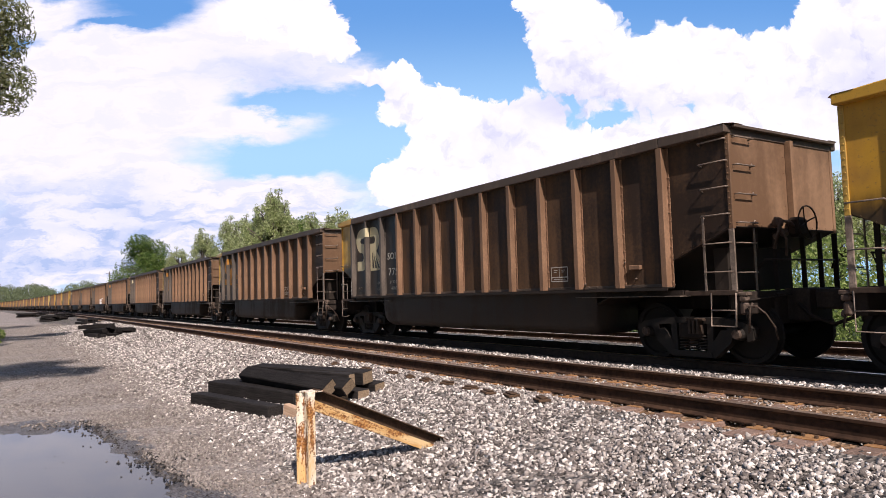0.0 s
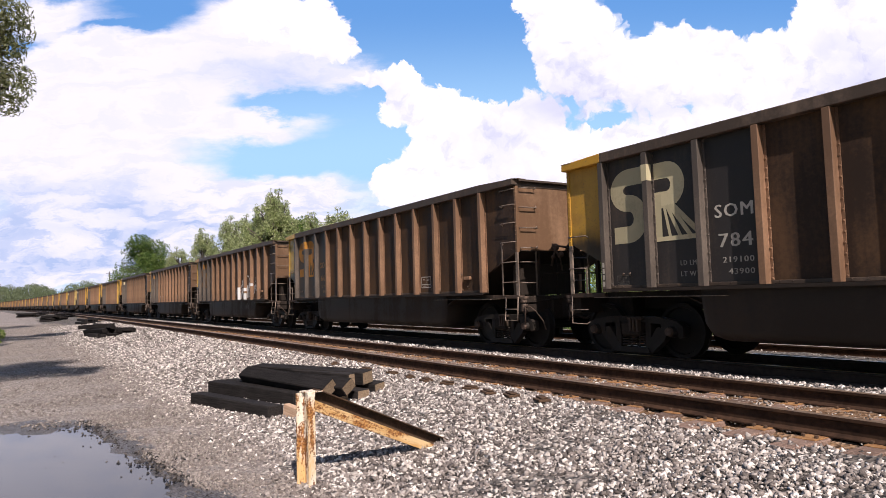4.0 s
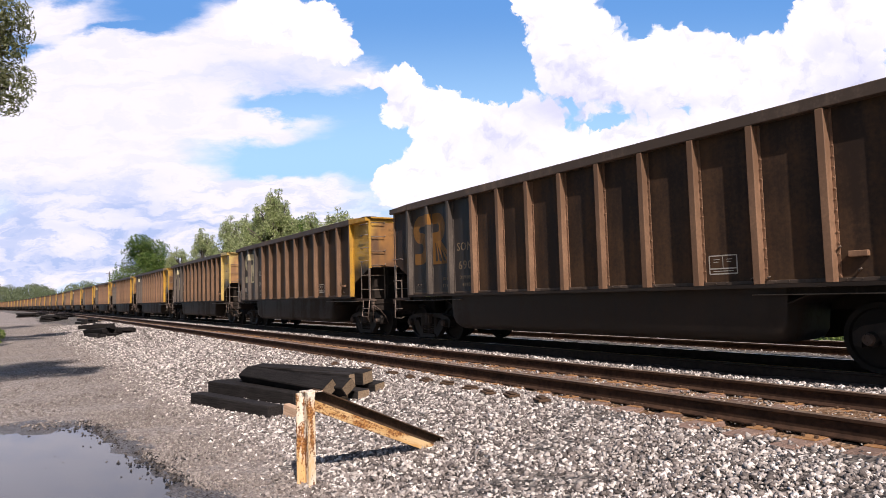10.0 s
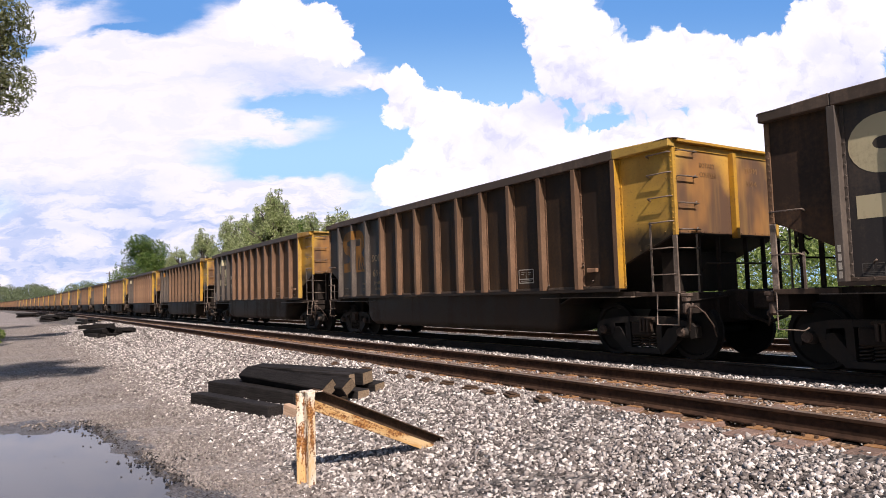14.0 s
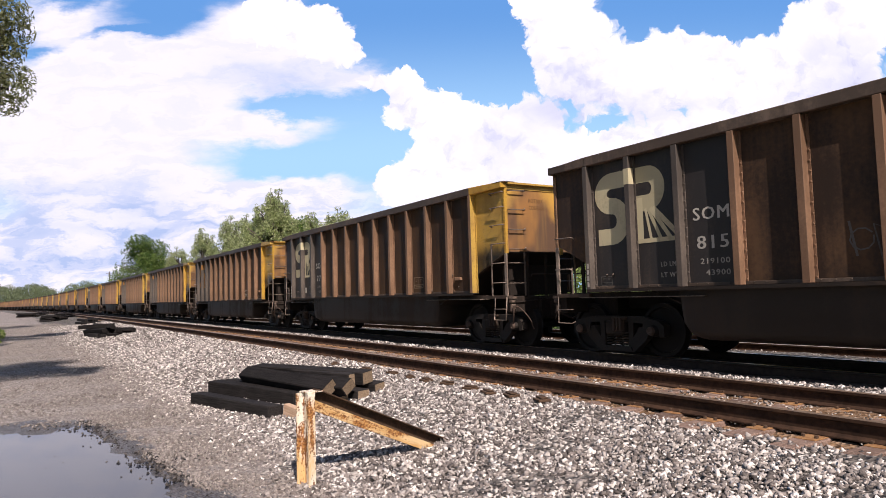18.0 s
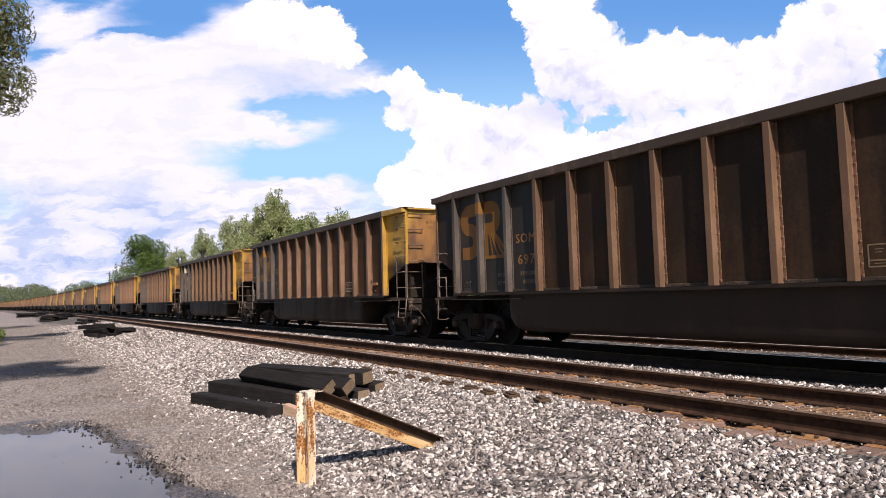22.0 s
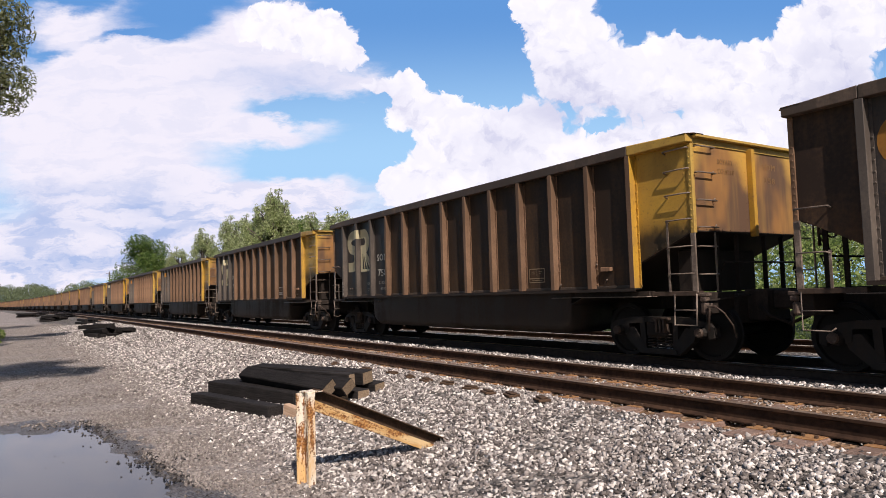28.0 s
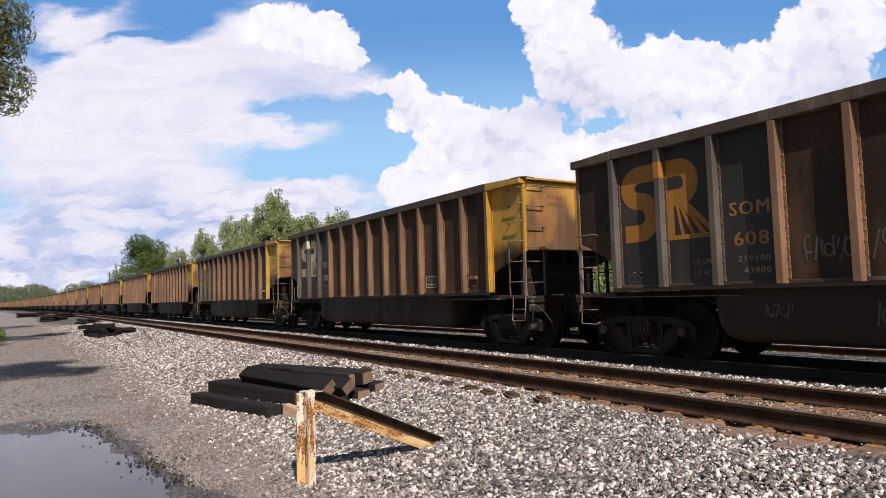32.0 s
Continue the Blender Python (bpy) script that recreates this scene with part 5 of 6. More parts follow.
def sprayed_piece(k):
    """A large hollow piece of white arches over three bays, heavy where it crosses the ribs."""
    car = TRAIN[k - FIRST][1]
    bm = bmesh.new()
    y = -SHEET - 0.004

    def fill(line):
        bm.faces.new([bm.verts.new((-HALF + x, y, z)) for x, z in line])

    fill(arc(9.78, 1.66, 0.27, 0.42, 0, 180, 12))
    fill([(9.30, 1.25), (9.55, 1.55), (9.62, 1.36), (9.50, 1.12), (9.34, 1.10)])
    fill([(9.90, 1.40), (10.02, 1.50), (10.12, 1.46), (10.10, 1.30), (9.92, 1.30)])
    part("graffiti", bm, M_HAZE, car, "hazy grey sprayed fill")
    bm = bmesh.new()
    y = -SHEET - 0.0055
    fill([(10.36, 1.14), (10.34, 1.72), (10.56, 1.74), (10.50, 1.14)])
    fill([(10.62, 1.80), (10.70, 1.95), (10.78, 1.62), (10.68, 1.58)])
    fill([(9.27, 1.06), (9.27, 1.60), (9.36, 1.58), (9.38, 1.10)])
    part("graffiti", bm, M_SPRAYWHITE, car, "solid white sprayed fill")
    big = [arc(10.45, 1.72, 0.36, 0.46, 185, -20, 14), [(9.30, 1.62), (9.46, 1.76), (9.62, 1.80), (9.58, 1.98)], [(9.55, 1.62), (9.62, 1.40), (9.70, 1.16), (9.74, 1.08)], [(9.52, 1.45), (9.66, 1.40)], [(10.80, 1.90), (10.68, 1.62), (10.60, 1.50)]]
    strokes_on(k, big, M_SPRAYWHITE, "thick white sprayed arches", 0.05)
    thin = [[(10.52, 1.14), (10.56, 1.56), (11.02, 1.56), (10.96, 1.30), (10.80, 1.22)], [(10.52, 1.34), (10.78, 1.30)], [(10.66, 1.14), (10.78, 1.58)], [(10.52, 1.22), (10.80, 1.20)], [(10.92, 1.16), (11.06, 1.52)], [(10.80, 1.90), (11.00, 2.02), (11.12, 1.94)], arc(11.02, 1.84, 0.10, 0.10, 0, 400, 9), [(11.60, 2.10), (11.66, 1.98), (11.62, 1.86), (11.72, 1.90)]]
    strokes_on(k, thin, M_TAG, "thin grey sprayed strokes", 0.024)
    strokes_on(k, [arc(11.27, 1.52, 0.24, 0.26, -60, 250, 14)], M_TAG, "hazy sprayed ring", 0.06)
    # where the paint crosses the ribs
    for rib_no, lo, hi in ((8, 1.07, 1.66), (9, 1.07, 1.36), (9, 1.46, 1.62), (10, 1.68, 1.80)):
        bm = bmesh.new()
        xr = -HALF + RIB0 + RIB_STEP * rib_no
        box(bm, xr - 0.058, xr + 0.0585, -OUT - 0.003, -SHEET - 0.02, lo, hi)
        part("graffiti", bm, M_SPRAYWHITE, car, "white spray paint over a rib")


sprayed_piece(5)


# ---- post and timbers ----
def build_post():
    thing = tagged(new("steel_stand"), "rusty white-painted steel post with a sloping steel brace", "post")
    thing.location = (-5.71, 2.14, ROAD_Z)
    h = 0.805
    turn = radians(-80)
    # an old rail set on end: foot, web and head
    prof = [(-0.072, 0.0), (0.072, 0.0), (0.072, 0.012), (0.010, 0.03), (0.010, 0.105), (0.036, 0.117), (0.036, 0.145), (-0.036, 0.145), (-0.036, 0.117), (-0.010, 0.105), (-0.010, 0.03), (-0.072, 0.012)]
    bm = bmesh.new()
    lo = [bm.verts.new((a, b - 0.075, -0.15)) for a, b in prof]
    hi = [bm.verts.new((a, b - 0.075, h)) for a, b in prof]
    n = len(prof)
    for i in range(n):
        bm.faces.new((lo[i], lo[(i + 1) % n], hi[(i + 1) % n], hi[i]))
    bm.faces.new(hi)
    up = part("upright", bm, M_POST, thing)
    up.rotation_euler.z = turn
    bm = bmesh.new()
    box(bm, -0.13, 0.03, -0.085, 0.06, h + 0.001, h + 0.014, 0.003)
    cap = part("cap_plate", bm, M_POST, thing)
    cap.rotation_euler.z = turn
    # brace from the head to the ground: a lit flange under a rusty one coloured as shaded
    a, b = Vector((0.02, 0.05, h - 0.05)), Vector((-0.34, 1.52, 0.09))
    d = (b - a).normalized()
    side = d.cross(Vector((0, 0, 1))).normalized()
    m = Matrix.Translation(a) @ Matrix((d, -side, side.cross(d))).transposed().to_4x4()
    length = (b - a).length
    bm = bmesh.new()
    box(bm, 0, length, -0.008, 0.008, -0.10, -0.012, 0.002)
    part("brace", bm, M_BRACE, thing).matrix_basis = m
    # rust colour chosen dark, to hold the shade under the upper flange
    bm = bmesh.new()
    box(bm, 0, length + 0.10, 0.045, 0.055, -0.05, 0.075)
    box(bm, 0, length + 0.14, -0.035, 0.055, 0.076, 0.086, 0.002)
    part("brace_flange", bm, M_SPIKE, thing, "rusted web and upper flange, coloured dark as shade").matrix_basis = m
    return thing


build_post()


def timber(at, turn, tilt=0.0, roll=0.0, length=2.6, label="black creosoted railway tie stacked on the gravel", w=0.23, h=0.19, ends=None):
    bm = bmesh.new()
    box(bm, -length / 2, length / 2, -w / 2, w / 2, 0, h, 0.014)
    # sawn roughly: a slight twist and bow
    bend = 0.012 * math.sin(at[0] * 7.0 + at[1] * 3.0)
    for v in bm.verts:
        v.co.z += bend * v.co.y / w
        v.co.y += bend * (0.5 if v.co.x > 0 else -0.7)
    bmesh.ops.recalc_face_normals(bm, faces=bm.faces)
    for f in bm.faces:
        if abs(f.normal.x) > 0.9:
            f.material_index = 1
    ob = link_mesh("timber", bm, [M_CREO, ends or M_CREOEND])
    ob.matrix_basis = Matrix.Translation(at) @ Matrix.Rotation(turn, 4, "Z") @ Matrix.Rotation(tilt, 4, "Y") @ Matrix.Rotation(roll, 4, "X")
    return tagged(ob, label, "timber", "stacked timbers")


def near_stack():
    a = math.atan2(0.56, 2.11)
    c, q = math.cos, math.sin

    def lay(end, turn, z, tilt=0.0, roll=0.0, length=2.5, w=0.24, h=0.20, ends=None):
        timber((end[0] - c(turn) * length / 2, end[1] - q(turn) * length / 2, z), turn, tilt, roll, length, w=w, h=h, ends=ends)

    lay((-9.07, 2.95), a - 0.01, -0.46, length=2.28, ends=M_CREO)
    lay((-9.66, 3.52), a, -0.44, length=2.55, w=0.27, h=0.25, ends=M_CREO)
    lay((-9.66, 3.80), a + 0.02, -0.42, length=2.5, w=0.22, h=0.24, ends=M_CREO)
    lay((-9.12, 3.97), a + 0.03, -0.43, length=2.4, w=0.19)
    lay((-9.05, 4.26), a + 0.05, -0.405, length=2.5, w=0.25, h=0.235)
    lay((-9.30, 4.66), a + 0.10, -0.36, roll=0.06, h=0.235)
    lay((-9.06, 3.78), a - 0.06, -0.160, 0.018, 0.58, 2.52, 0.24, 0.18)
    lay((-8.94, 4.02), a + 0.00, -0.165, 0.0, 0.62, 2.45, 0.23, 0.17)
    lay((-9.40, 4.25), a + 0.04, -0.150, 0.0, 0.06, 2.5, 0.17, 0.19)
    lay((-9.31, 4.46), a + 0.12, -0.135, 0.0, 0.08, 2.6)
    bm = bmesh.new()
    box(bm, -0.17, 0.17, -0.05, 0.05, 0, 0.2, 0.01)
    ob = link_mesh("board", bm, M_BOARD)
    ob.matrix_basis = Matrix.Translation((-8.88, 3.12, -0.46)) @ Matrix.Rotation(0.3, 4, "Z") @ Matrix.Rotation(0.15, 4, "Y")
    tagged(ob, "short broken pale wooden board leaning by the ties", "board")


near_stack()


def loose_plates():
    """Old tie plates and spikes left in small heaps along the near rail."""
    rng = random.Random(12)
    for x, y in ((-11.4, 5.42), (-10.4, 5.46), (-9.75, 5.44), (-9.2, 5.42), (-8.6, 5.45), (-7.95, 5.42), (-7.45, 5.36), (-7.05, 5.45), (-6.5, 5.5), (-12.8, 5.4)):
        bm = bmesh.new()
        box(bm, -0.11, 0.11, -0.08, 0.08, 0, 0.035, 0.006)
        box(bm, -0.10, 0.10, -0.045, 0.045, 0.036, 0.06, 0.008)
        ob = link_mesh("tie_plate", bm, M_SPIKE)
        ob.matrix_basis = Matrix.Translation((x, y, -0.17)) @ Matrix.Rotation(rng.uniform(-0.4, 0.5), 4, "Z") @ Matrix.Rotation(rng.uniform(-0.3, 0.1), 4, "X")
        tagged(ob, "loose dark rusty tie plate lying on the ballast", "tie plate", "loose tie plates")


loose_plates()


def far_stacks():
    rng = random.Random(8)
    for cx, cy, n, turn in ((-36.8, 3.35, 13, 0.30), (-58.0, 4.3, 9, 0.3), (-80.0, 2.5, 14, 0.5), (-88.0, 4.0, 13, 0.4), (-118.0, 0.6, 15, 0.8), (-126.0, 2.4, 14, 0.3), (-140.0, 4.6, 9, 0.6), (-190.0, 3.0, 9, 0.9)):
        for k in range(n):
            row, col = (0, k) if k < 6 else (1, k - 5.5) if k < 11 else (2, k - 10)
            timber((cx + rng.uniform(-0.6, 0.6) - 0.1 * (col - 2), cy + 0.27 * (col - 2) + rng.uniform(-0.08, 0.08), float(bed_height(np.array(cx), np.array(cy))) + 0.005 + 0.21 * row), turn + rng.uniform(-0.25, 0.25), rng.uniform(-0.05, 0.05) if row else 0.0, rng.choice((0.0, 0.0, 0.3, -0.4)) if row else 0.0, 2.6, "black creosoted railway tie in a loose far stack", ends=M_CREO)


far_stacks()


# ---- trees ----
def leaf_cloud(rng, lobes, n, size, flat=0.7, slim=0.45):
    """Corners and faces of n small bent leaves in and on the lobes (x, y, z, r)."""
    lobes = np.array(lobes)
    wgt = lobes[:, 3] ** 2
    pick = rng.choice(len(lobes), n, p=wgt / wgt.sum())
    d = rng.randn(n, 3)
    d /= np.linalg.norm(d, axis=1)[:, None]
    rad = lobes[pick, 3] * (0.45 + 0.62 * rng.rand(n) ** 0.55)
    c = lobes[pick, :3] + d * rad[:, None] * np.array([1, 1, flat])
    u = rng.randn(n, 3)
    u /= np.linalg.norm(u, axis=1)[:, None]
    w = np.cross(u, rng.randn(n, 3))
    w /= np.linalg.norm(w, axis=1)[:, None]
    s = size * (0.6 + 0.8 * rng.rand(n))[:, None]
    tip, mid, tail = c + u * s, w * s * slim, c - u * s
    v = np.stack([tail, c + mid, tip, c - mid], 1).reshape(-1, 3)
    f = np.arange(4 * n).reshape(n, 4)
    return v, f


def make_tree(seed, height, spread, n=4000, leaf=0.22, mat=None, base=0.25, name="tree", lobes_n=16, label="", thin=1.0, extra=(), slim=0.45, spires=0):
    rng = np.random.RandomState(seed)
    tree = tagged(new(name), label or "leafy green tree behind the railway", "tree")
    limbs, lobes = [], []
    for k in range(lobes_n):
        f = base + (1 - base) * (k + rng.rand()) / lobes_n
        r = spread * (0.35 + 0.65 * math.sin(math.pi * min(1, (f - base) / (1 - base) * 0.8 + 0.2))) * rng.uniform(0.4, 0.85)
        a = rng.uniform(0, math.tau) + k * 2.4
        p = (r * math.cos(a), r * math.sin(a), height * f * 0.95)
        limbs.append((height * max(0.12, f * 0.72), p))
        lobes.append((*p, spread * rng.uniform(0.26, 0.44) * thin))
    lobes.append((0, 0, height * 0.93, spread * 0.28))
    for k in range(spires):
        a, r = rng.uniform(0, math.tau), spread * 0.95 * math.sqrt(rng.rand())
        top = height * (1.03 - 0.45 * (r / spread) ** 2) * rng.uniform(0.84, 1.03)
        for j in range(6):
            lobes.append((r * math.cos(a) + rng.uniform(-0.1, 0.1), r * math.sin(a) + rng.uniform(-0.1, 0.1), top - 0.34 * j, 0.14 + 0.07 * j))
        limbs.append((top - 2.4, (r * math.cos(a), r * math.sin(a), top - 0.2)))
    for q in extra:
        limbs.append((height * 0.4, q[:3]))
        lobes.append(q)
    bm = bmesh.new()
    pts = [(0.05 * math.sin(i), 0.05 * math.cos(i * 1.7), height * 0.9 * i / 6 - (0.3 if i == 0 else 0)) for i in range(7)]
    sides = 8
    rows = []
    for i, p in enumerate(pts):
        r = height * 0.022 * (1 - 0.13 * i)
        rows.append([bm.verts.new((p[0] + r * math.cos(q * math.tau / sides), p[1] + r * math.sin(q * math.tau / sides), p[2])) for q in range(sides)])
    for a, b in zip(rows, rows[1:]):
        for q in range(sides):
            bm.faces.new((a[q], a[(q + 1) % sides], b[(q + 1) % sides], b[q]))
    part("trunk", bm, M_BARK, tree)
    bm = bmesh.new()
    for z0, p in limbs:
        rod(bm, [(0, 0, z0), (p[0] * 0.5, p[1] * 0.5, z0 + (p[2] - z0) * 0.6), p], height * 0.0035, 5)
    part("branchwork", bm, M_BARK, tree)
    v, f = leaf_cloud(rng, lobes, n, leaf, slim=slim)
    crown = pydata("crown", v.tolist(), f.tolist(), mat or M_LEAF, tree)
    return tree


def bearing(px_x, dist, z=-0.6):
    """A place at a distance from the camera, by the sight line px_x (in half picture widths, -1 to 1)."""
    a = YAW + math.atan(px_x * math.tan(radians(67.236) / 2))
    return Vector((dist * math.sin(a), dist * math.cos(a), z))


def plant():
    broad = make_tree(1, 12.5, 5.0, 24000, 0.145, M_LEAF, 0.14, lobes_n=64, thin=0.84, spires=9, label="dense dark green broadleaf tree beyond the train")
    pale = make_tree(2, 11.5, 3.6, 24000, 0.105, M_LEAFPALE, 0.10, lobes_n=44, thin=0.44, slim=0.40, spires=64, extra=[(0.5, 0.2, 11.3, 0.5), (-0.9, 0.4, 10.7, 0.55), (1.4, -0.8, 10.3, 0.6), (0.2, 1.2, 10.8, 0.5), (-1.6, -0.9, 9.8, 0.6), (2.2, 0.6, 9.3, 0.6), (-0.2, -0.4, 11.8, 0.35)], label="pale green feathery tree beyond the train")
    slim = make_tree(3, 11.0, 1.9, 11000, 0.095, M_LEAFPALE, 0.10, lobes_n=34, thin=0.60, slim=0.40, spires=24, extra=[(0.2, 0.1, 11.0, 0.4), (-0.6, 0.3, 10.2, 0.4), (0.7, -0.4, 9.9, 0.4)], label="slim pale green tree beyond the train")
    protos = {"broad": broad, "pale": pale, "slim": slim}
    used = set()
    rng = random.Random(4)
    # kind, sight line, distance, height
    rows = [("broad", -0.676, 120, 12.6), ("pale", -0.598, 116, 10.4), ("slim", -0.545, 100, 12.0), ("slim", -0.525, 104, 11.4), ("slim", -0.484, 95, 13.2),
            ("pale", -0.45, 82, 11.6), ("pale", -0.385, 75, 12.9), ("pale", -0.345, 76, 11.0), ("pale", -0.425, 79, 10.6), ("slim", -0.375, 74, 13.6), ("broad", -0.335, 78, 11.0), ("slim", -0.296, 70, 10.6), ("pale", -0.232, 62, 9.8), ("broad", -0.16, 58, 8.0),
            ("pale", -0.05, 52, 7.5), ("pale", 0.08, 46, 6.6), ("pale", 0.22, 42, 7.0), ("pale", 0.36, 38, 6.4), ("pale", 0.40, 34, 8.1), ("pale", 0.56, 33, 6.2), ("pale", 0.72, 31, 6.8), ("pale", 0.9, 30, 6.0), ("pale", 1.1, 30, 7)]
    for kind, px, dist, h in rows:
        p = protos[kind]
        place = bearing(px, dist, -0.7)
        m = Matrix.Translation(place) @ Matrix.Rotation(rng.uniform(0, 6.28), 4, "Z")
        ob = p if kind not in used else copy_thing(p, m)
        ob.matrix_basis = m
        s = h / {"broad": 12.5, "pale": 11.5, "slim": 11.0}[kind]
        ob.scale = (s, s, s)
        used.add(kind)
    # the tree beside the road, whose branches hang into the view
    at = Vector((-13.2, -4.2, ROAD_Z))
    hang = []
    for px, up, r in ((-1.0, 0.452, 0.40), (-0.985, 0.425, 0.34), (-1.04, 0.405, 0.40), (-1.0, 0.388, 0.30), (-0.99, 0.40, 0.26), (-0.985, 0.355, 0.34), (-0.99, 0.335, 0.38), (-1.0, 0.31, 0.30), (-1.06, 0.44, 0.60), (-1.07, 0.35, 0.50)):
        p = bearing(px, 13.0, 0)
        hang.append((p.x - at.x, p.y - at.y, 1.189 + 13.0 * up * 0.835 - ROAD_Z, r))
    for k in range(7):
        hang.append((-1.8 + 0.5 * k, 2.4 + 0.25 * math.sin(k * 2.0), 7.3 + 0.4 * math.sin(k * 1.3), 0.85))
    t = make_tree(11, 9.8, 3.0, 90000, 0.043, M_WILLOW, 0.55, label="roadside tree with small narrow green leaves", lobes_n=12, extra=hang, slim=0.26)
    t.matrix_basis = Matrix.Translation(at)
    b = make_tree(12, 13.0, 2.9, 16000, 0.12, M_LEAF, 0.2, label="roadside tree with green leaves", extra=[(0.4, 2.3, 8.5, 0.9), (-0.6, 2.5, 10.5, 0.9), (0.6, 2.6, 12.0, 0.9), (-0.4, 2.6, 13.2, 0.9), (0.8, 2.2, 13.8, 0.9), (0.1, 1.8, 11.5, 1.0)])
    b.matrix_basis = Matrix.Translation((-31.5, -4.6, ROAD_Z))
    copy_thing(b, Matrix.Translation((-52.0, -6.0, ROAD_Z)))
    copy_thing(b, Matrix.Translation((-40.0, -8.5, ROAD_Z)) @ Matrix.Rotation(2, 4, "Z"))


plant()


def far_woods():
    rng = np.random.RandomState(21)
    lobes = []
    for k in range(1200):
        s = rng.uniform(-1.28, -0.45)
        d = rng.uniform(400, 680)
        p = bearing(s, d)
        h = d * (0.030 + 0.003 * math.sin(s * 23) + 0.003 * math.sin(s * 61 + 1)) * rng.uniform(0.3, 1.0) - 2.0
        lobes.append((p.x, p.y, h, rng.uniform(1.8, 4.0)))
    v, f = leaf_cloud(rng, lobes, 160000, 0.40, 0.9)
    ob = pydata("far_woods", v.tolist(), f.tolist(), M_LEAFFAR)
    tagged(ob, "far line of green woods along the horizon", "woods", kind="stuff")


far_woods()


def brush():
    rng = np.random.RandomState(31)
    lobes = []
    for k in range(760):
        s = rng.uniform(-75, 25)
        y = rng.uniform(16.5, 25)
        x, w = to_world(s, y)
        lobes.append((x, w, rng.uniform(-0.3, 1.2 + 0.30 * (y - 16.5)), rng.uniform(0.5, 1.3)))
    v, f = leaf_cloud(rng, lobes, 210000, 0.068, 0.9)
    ob = pydata("brush", v.tolist(), f.tolist(), M_BRUSH)
    tagged(ob, "thick green brush along the far side of the railway", "bushes", kind="stuff")
    lobes = [(-34.2 + rng.uniform(-1.4, 1.2), -1.35 + rng.uniform(-0.6, 0.5), rng.uniform(-0.45, 0.25), rng.uniform(0.2, 0.36)) for k in range(16)]
    v, f = leaf_cloud(rng, lobes, 3500, 0.06, 0.9)
    ob = pydata("weeds", v.tolist(), f.tolist(), M_BRUSH)
    tagged(ob, "low green weeds at the edge of the road", "weeds", kind="stuff")


brush()


def far_line():
    """A utility pole far down the railway."""
    pole = tagged(new("utility_pole"), "far slim wooden utility pole with a cross arm", "utility pole")
    pole.location = (-148.6, 14.6, -0.6)
    bm = bmesh.new()
    rod(bm, [(0, 0, -0.5), (0, 0, 4.0), (0.02, 0, 8.3)], 0.08, 8)
    part("shaft", bm, M_BARK, pole)
    bm = bmesh.new()
    box(bm, -0.04, 0.04, -0.6, 0.6, 7.9, 7.98)
    part("cross_arm", bm, M_BARK, pole)


far_line()


# ---- sky backdrop ----
SKY_AT = 2600.0
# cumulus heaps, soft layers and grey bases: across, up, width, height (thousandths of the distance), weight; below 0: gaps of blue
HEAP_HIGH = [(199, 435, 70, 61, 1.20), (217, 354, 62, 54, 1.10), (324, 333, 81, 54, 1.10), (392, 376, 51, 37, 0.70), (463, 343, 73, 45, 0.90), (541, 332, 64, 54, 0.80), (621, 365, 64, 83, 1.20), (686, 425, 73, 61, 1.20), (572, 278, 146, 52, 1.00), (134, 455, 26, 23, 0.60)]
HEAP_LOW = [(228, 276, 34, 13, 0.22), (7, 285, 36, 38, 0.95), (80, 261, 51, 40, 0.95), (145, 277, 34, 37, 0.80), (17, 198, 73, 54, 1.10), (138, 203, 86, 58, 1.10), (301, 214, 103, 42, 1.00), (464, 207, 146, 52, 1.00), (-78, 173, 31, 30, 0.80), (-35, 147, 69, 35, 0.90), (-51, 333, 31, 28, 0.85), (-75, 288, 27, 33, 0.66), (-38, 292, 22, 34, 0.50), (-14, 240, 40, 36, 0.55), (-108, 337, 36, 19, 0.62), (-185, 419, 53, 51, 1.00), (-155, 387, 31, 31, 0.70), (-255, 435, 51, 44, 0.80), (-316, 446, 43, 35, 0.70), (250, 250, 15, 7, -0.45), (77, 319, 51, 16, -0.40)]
# first layer added, mostly hidden by the train, to whiten reflections in the rails
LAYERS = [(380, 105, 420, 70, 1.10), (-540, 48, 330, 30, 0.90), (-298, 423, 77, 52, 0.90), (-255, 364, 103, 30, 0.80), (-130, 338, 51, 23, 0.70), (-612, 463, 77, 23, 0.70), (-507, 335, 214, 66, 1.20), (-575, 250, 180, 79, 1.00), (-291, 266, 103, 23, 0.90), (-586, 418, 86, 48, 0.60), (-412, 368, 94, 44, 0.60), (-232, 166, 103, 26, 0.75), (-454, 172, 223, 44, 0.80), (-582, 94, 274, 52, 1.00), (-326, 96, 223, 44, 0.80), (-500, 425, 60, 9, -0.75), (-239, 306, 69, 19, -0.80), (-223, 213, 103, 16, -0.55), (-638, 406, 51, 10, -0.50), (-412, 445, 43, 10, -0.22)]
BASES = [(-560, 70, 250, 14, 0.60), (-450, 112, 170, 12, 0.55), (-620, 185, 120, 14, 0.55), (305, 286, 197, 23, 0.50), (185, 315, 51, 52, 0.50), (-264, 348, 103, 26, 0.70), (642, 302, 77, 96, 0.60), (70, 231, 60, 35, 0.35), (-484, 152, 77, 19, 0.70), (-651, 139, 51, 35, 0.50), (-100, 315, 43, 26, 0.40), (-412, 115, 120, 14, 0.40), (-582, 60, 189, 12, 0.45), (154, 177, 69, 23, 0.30)]


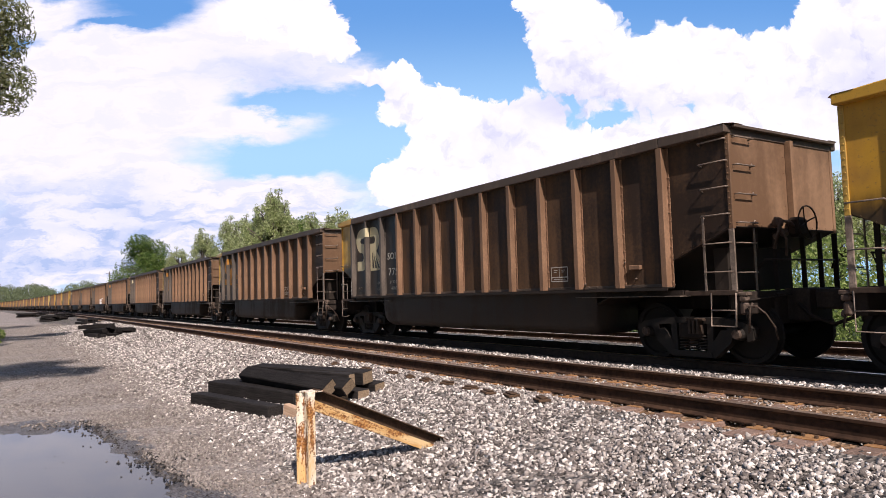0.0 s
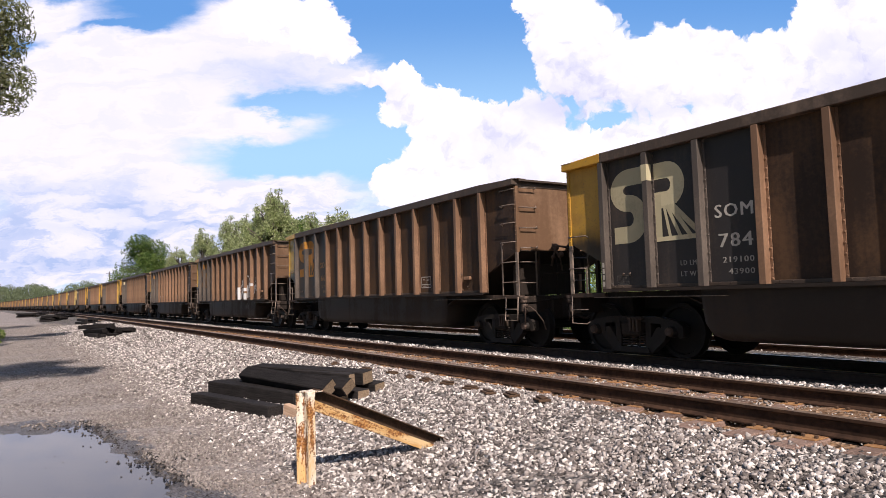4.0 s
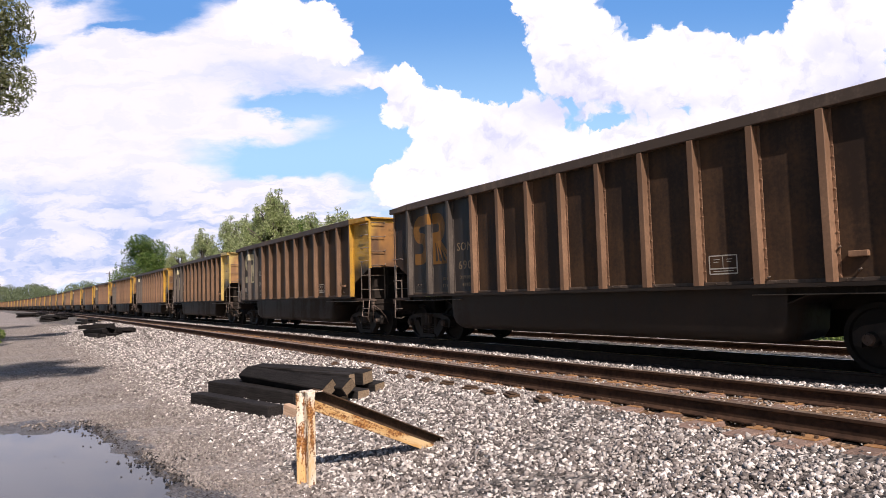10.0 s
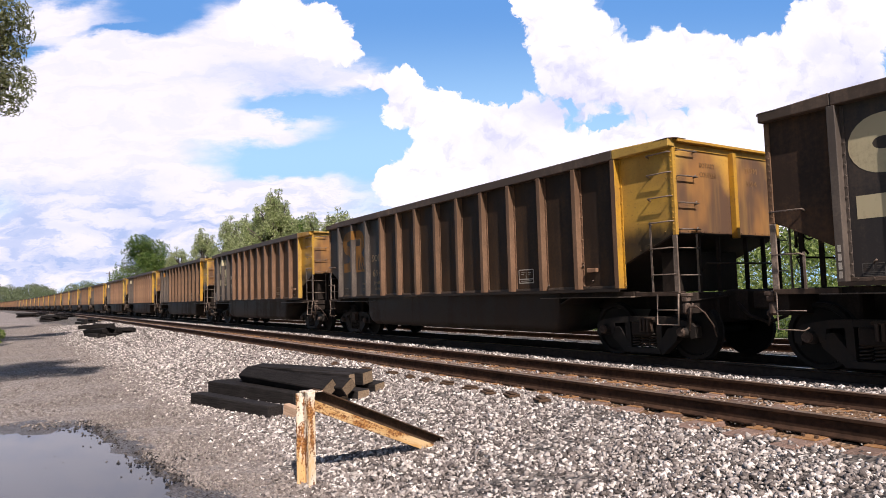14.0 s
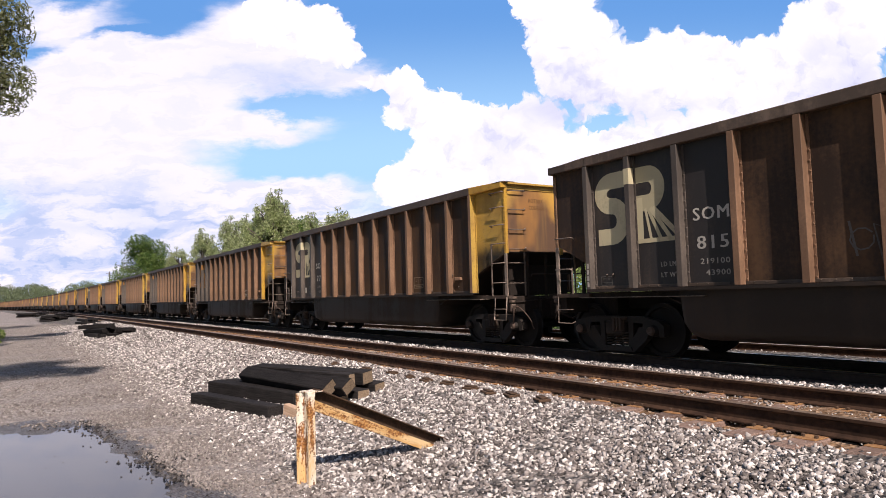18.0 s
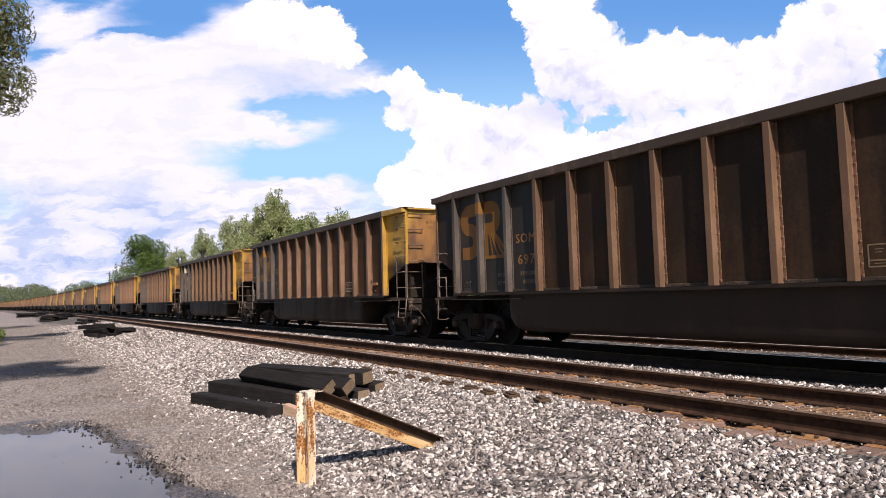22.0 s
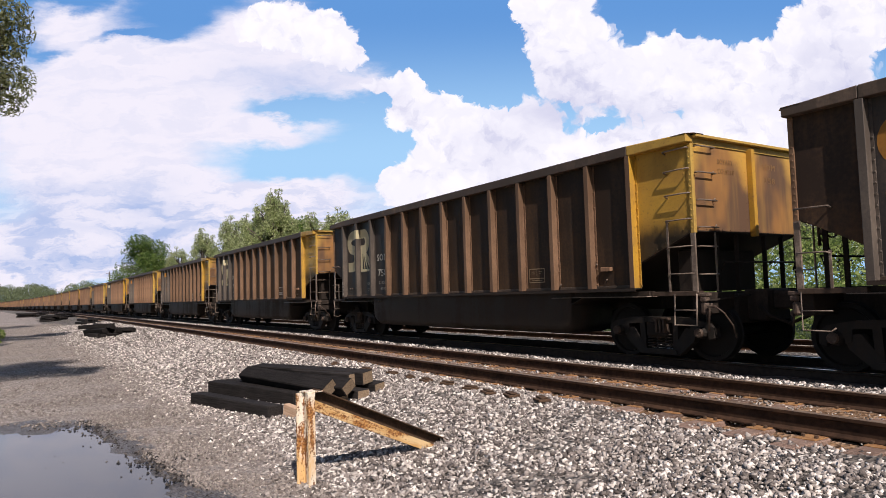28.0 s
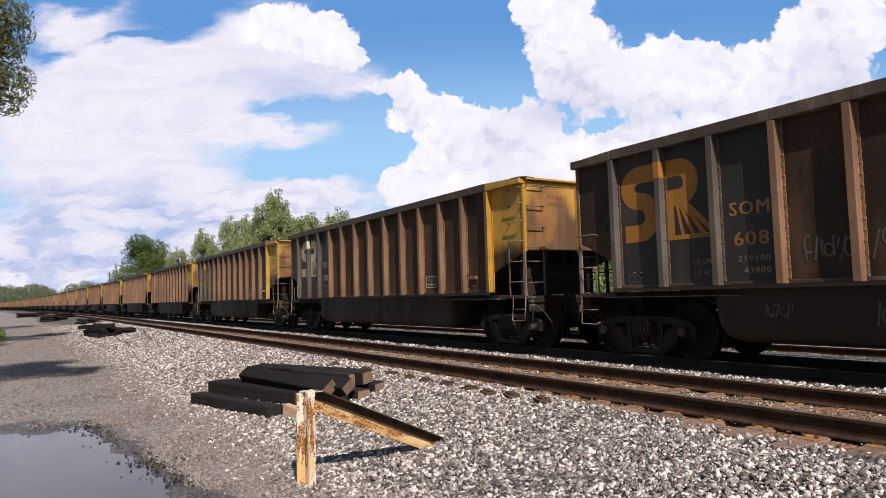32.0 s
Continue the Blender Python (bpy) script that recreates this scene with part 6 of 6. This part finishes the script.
def blobs(n, vec, rows):
    """The sum of soft round patches."""
    total = None
    for u, v, ru, rv, w in rows:
        m = n.put("VectorMath", operation="MULTIPLY_ADD")
        n.link(vec, m.inputs[0])
        m.inputs[1].default_value = (1000 / ru, 1000 / rv, 0)
        m.inputs[2].default_value = (-u / ru, -v / rv, 0)
        d = n.put("VectorMath", operation="DOT_PRODUCT")
        n.link(m.outputs[0], d.inputs[0])
        n.link(m.outputs[0], d.inputs[1])
        e = n.math("POWER", 0.36788, d.outputs["Value"])
        total = n.math("MULTIPLY_ADD", e, w, total if total is not None else 0.0)
    return total


def warped(n, vec, amount, scale, detail, stretch=None):
    t = n.put("TexNoise")
    t.inputs["Scale"].default_value, t.inputs["Detail"].default_value, t.inputs["Roughness"].default_value = scale, detail, 0.6
    src = vec
    if stretch:
        m = n.put("Mapping")
        m.inputs["Scale"].default_value = stretch
        n.link(vec, m.inputs["Vector"])
        src = m.outputs[0]
    n.link(src, t.inputs["Vector"])
    a = n.put("VectorMath", operation="SUBTRACT")
    n.link(t.outputs["Color"], a.inputs[0])
    a.inputs[1].default_value = (0.5, 0.5, 0.5)
    b = n.put("VectorMath", operation="MULTIPLY_ADD")
    n.link(a.outputs[0], b.inputs[0])
    b.inputs[1].default_value = (amount, amount, 0)
    n.link(vec, b.inputs[2])
    return b.outputs[0]


def sky_mat():
    n = Nodes("cloudy_sky", 1.0)
    x, y, z = n.axes()
    cmb = n.put("CombineXYZ")
    u, v = n.math("DIVIDE", x, SKY_AT), n.math("DIVIDE", z, SKY_AT)
    n.link(u, cmb.inputs[0])
    n.link(v, cmb.inputs[1])
    vec = cmb.outputs[0]
    rough = warped(n, warped(n, warped(n, vec, 0.035, 14, 2), 0.030, 38, 3), 0.016, 110, 5)
    wispy = warped(n, vec, 0.11, 7, 7, (1, 2.2, 1))
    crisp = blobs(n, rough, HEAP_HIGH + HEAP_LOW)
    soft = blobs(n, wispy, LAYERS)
    bands = n.noise(13, 7, 0.6, vec=wispy, stretch=(1, 3.4, 1))
    streak = n.noise(9, 6, 0.6, vec=vec, stretch=(1, 4.0, 1))
    puff = None
    for scale, gain in ((24, 0.34), (62, 0.20)):
        cells = n.put("TexVoronoi", feature="SMOOTH_F1")
        cells.inputs["Scale"].default_value, cells.inputs["Smoothness"].default_value = scale, 0.35
        n.link(rough, cells.inputs["Vector"])
        bump = n.math("MULTIPLY", n.math("SUBTRACT", 0.42, cells.outputs["Distance"]), gain)
        puff = bump if puff is None else n.math("ADD", puff, bump)
    crisp = n.math("ADD", crisp, puff)
    heap = n.step(crisp, 0.39, 0.53)
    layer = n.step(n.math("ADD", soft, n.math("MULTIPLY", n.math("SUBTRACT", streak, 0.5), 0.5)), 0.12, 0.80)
    low = n.step(v, 0.20, 0.46)
    blue = n.mix(low, (0.45, 0.77, 1.12), (0.150, 0.385, 0.83))
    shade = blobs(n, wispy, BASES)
    lump = n.noise(12, 6, 0.58, vec=rough)
    lit = n.put("VectorMath", operation="ADD")
    n.link(rough, lit.inputs[0])
    lit.inputs[1].default_value = (0.016, 0.020, 0)
    relief = n.math("SUBTRACT", n.noise(12, 6, 0.58, vec=lit.outputs[0]), lump)
    grey = n.math("ADD", n.math("MULTIPLY", shade, 0.8), n.math("ADD", n.step(relief, 0.0, 0.20, 0.0, 0.42), n.math("ADD", n.step(lump, 0.48, 0.75, 0.0, 0.18), n.step(puff, 0.06, -0.14, 0.0, 0.18))), clamp=True)
    white = n.mix(grey, (1.21, 1.19, 1.25), (0.68, 0.70, 0.94))
    veil = n.mix(n.math("ADD", n.math("MULTIPLY", shade, 0.75), n.math("MULTIPLY", n.step(bands, 0.44, 0.62, 0.0, 1.0), n.step(v, 0.09, 0.24, 0.62, 0.16)), clamp=True), (1.06, 1.03, 1.145), (0.51, 0.635, 0.96))
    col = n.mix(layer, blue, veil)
    col = n.mix(heap, col, white)
    em = n.put("Emission")
    n.link(col, em.inputs["Color"])
    em.inputs["Strength"].default_value = 0.88
    n.link(em.outputs[0], n.tree.nodes["Material Output"].inputs["Surface"])
    return n.mat


def build_sky():
    bm = bmesh.new()
    bm.faces.new([bm.verts.new(c) for c in ((-5200, 0, -60), (5200, 0, -60), (5200, 0, 2700), (-5200, 0, 2700))])
    ob = link_mesh("sky_backdrop", bm, sky_mat())
    return tagged(ob, "blue sky with white cumulus clouds drifting away", "sky", kind="structure")


SKY = build_sky()


# ---- what moves ----
def motions():
    times = [0.5 * k for k in range(65)]
    y = TRAIN_Y
    for k, car in TRAIN:
        rows = []
        for t in times:
            s = along(t) - PITCH * k + LIP + BODY / 2
            rows.append((t, on_track(s, y, TRAIN_Z)))
        walk(car, rows)
    # wheels: one turn for every 3.03 m; cars built alike roll alike and share the keys
    first = {}
    for k, car in TRAIN[:len(CARS)]:
        for truck in (o for o in car.children if o.name.startswith("truck")):
            for w in (o for o in truck.children if o.name.startswith("wheelset")):
                spot = round(w.location.x, 3)
                if spot not in first:
                    at = w.location.copy()
                    walk(w, [(f / FPS, Matrix.Translation(at) @ Matrix.Rotation(along(f / FPS) / WHEEL, 4, "Y")) for f in range(32 * FPS + 1)])
                    first[spot] = w
                else:
                    w.rotation_mode = "QUATERNION"
                    w.animation_data_create()
                    w.animation_data.action = first[spot].animation_data.action
                    w.animation_data.action_slot = first[spot].animation_data.action_slot
    face = Matrix.Rotation(-YAW, 4, "Z")
    away = Vector((math.sin(YAW + radians(5.6)), math.cos(YAW + radians(5.6)), 0.12))
    start = Vector((SKY_AT * math.sin(YAW), SKY_AT * math.cos(YAW), 1.189))
    walk(SKY, [(t, Matrix.Translation(start + away * (6.0 * t)) @ face) for t in (0.0, 16.0, 32.0)])


motions()
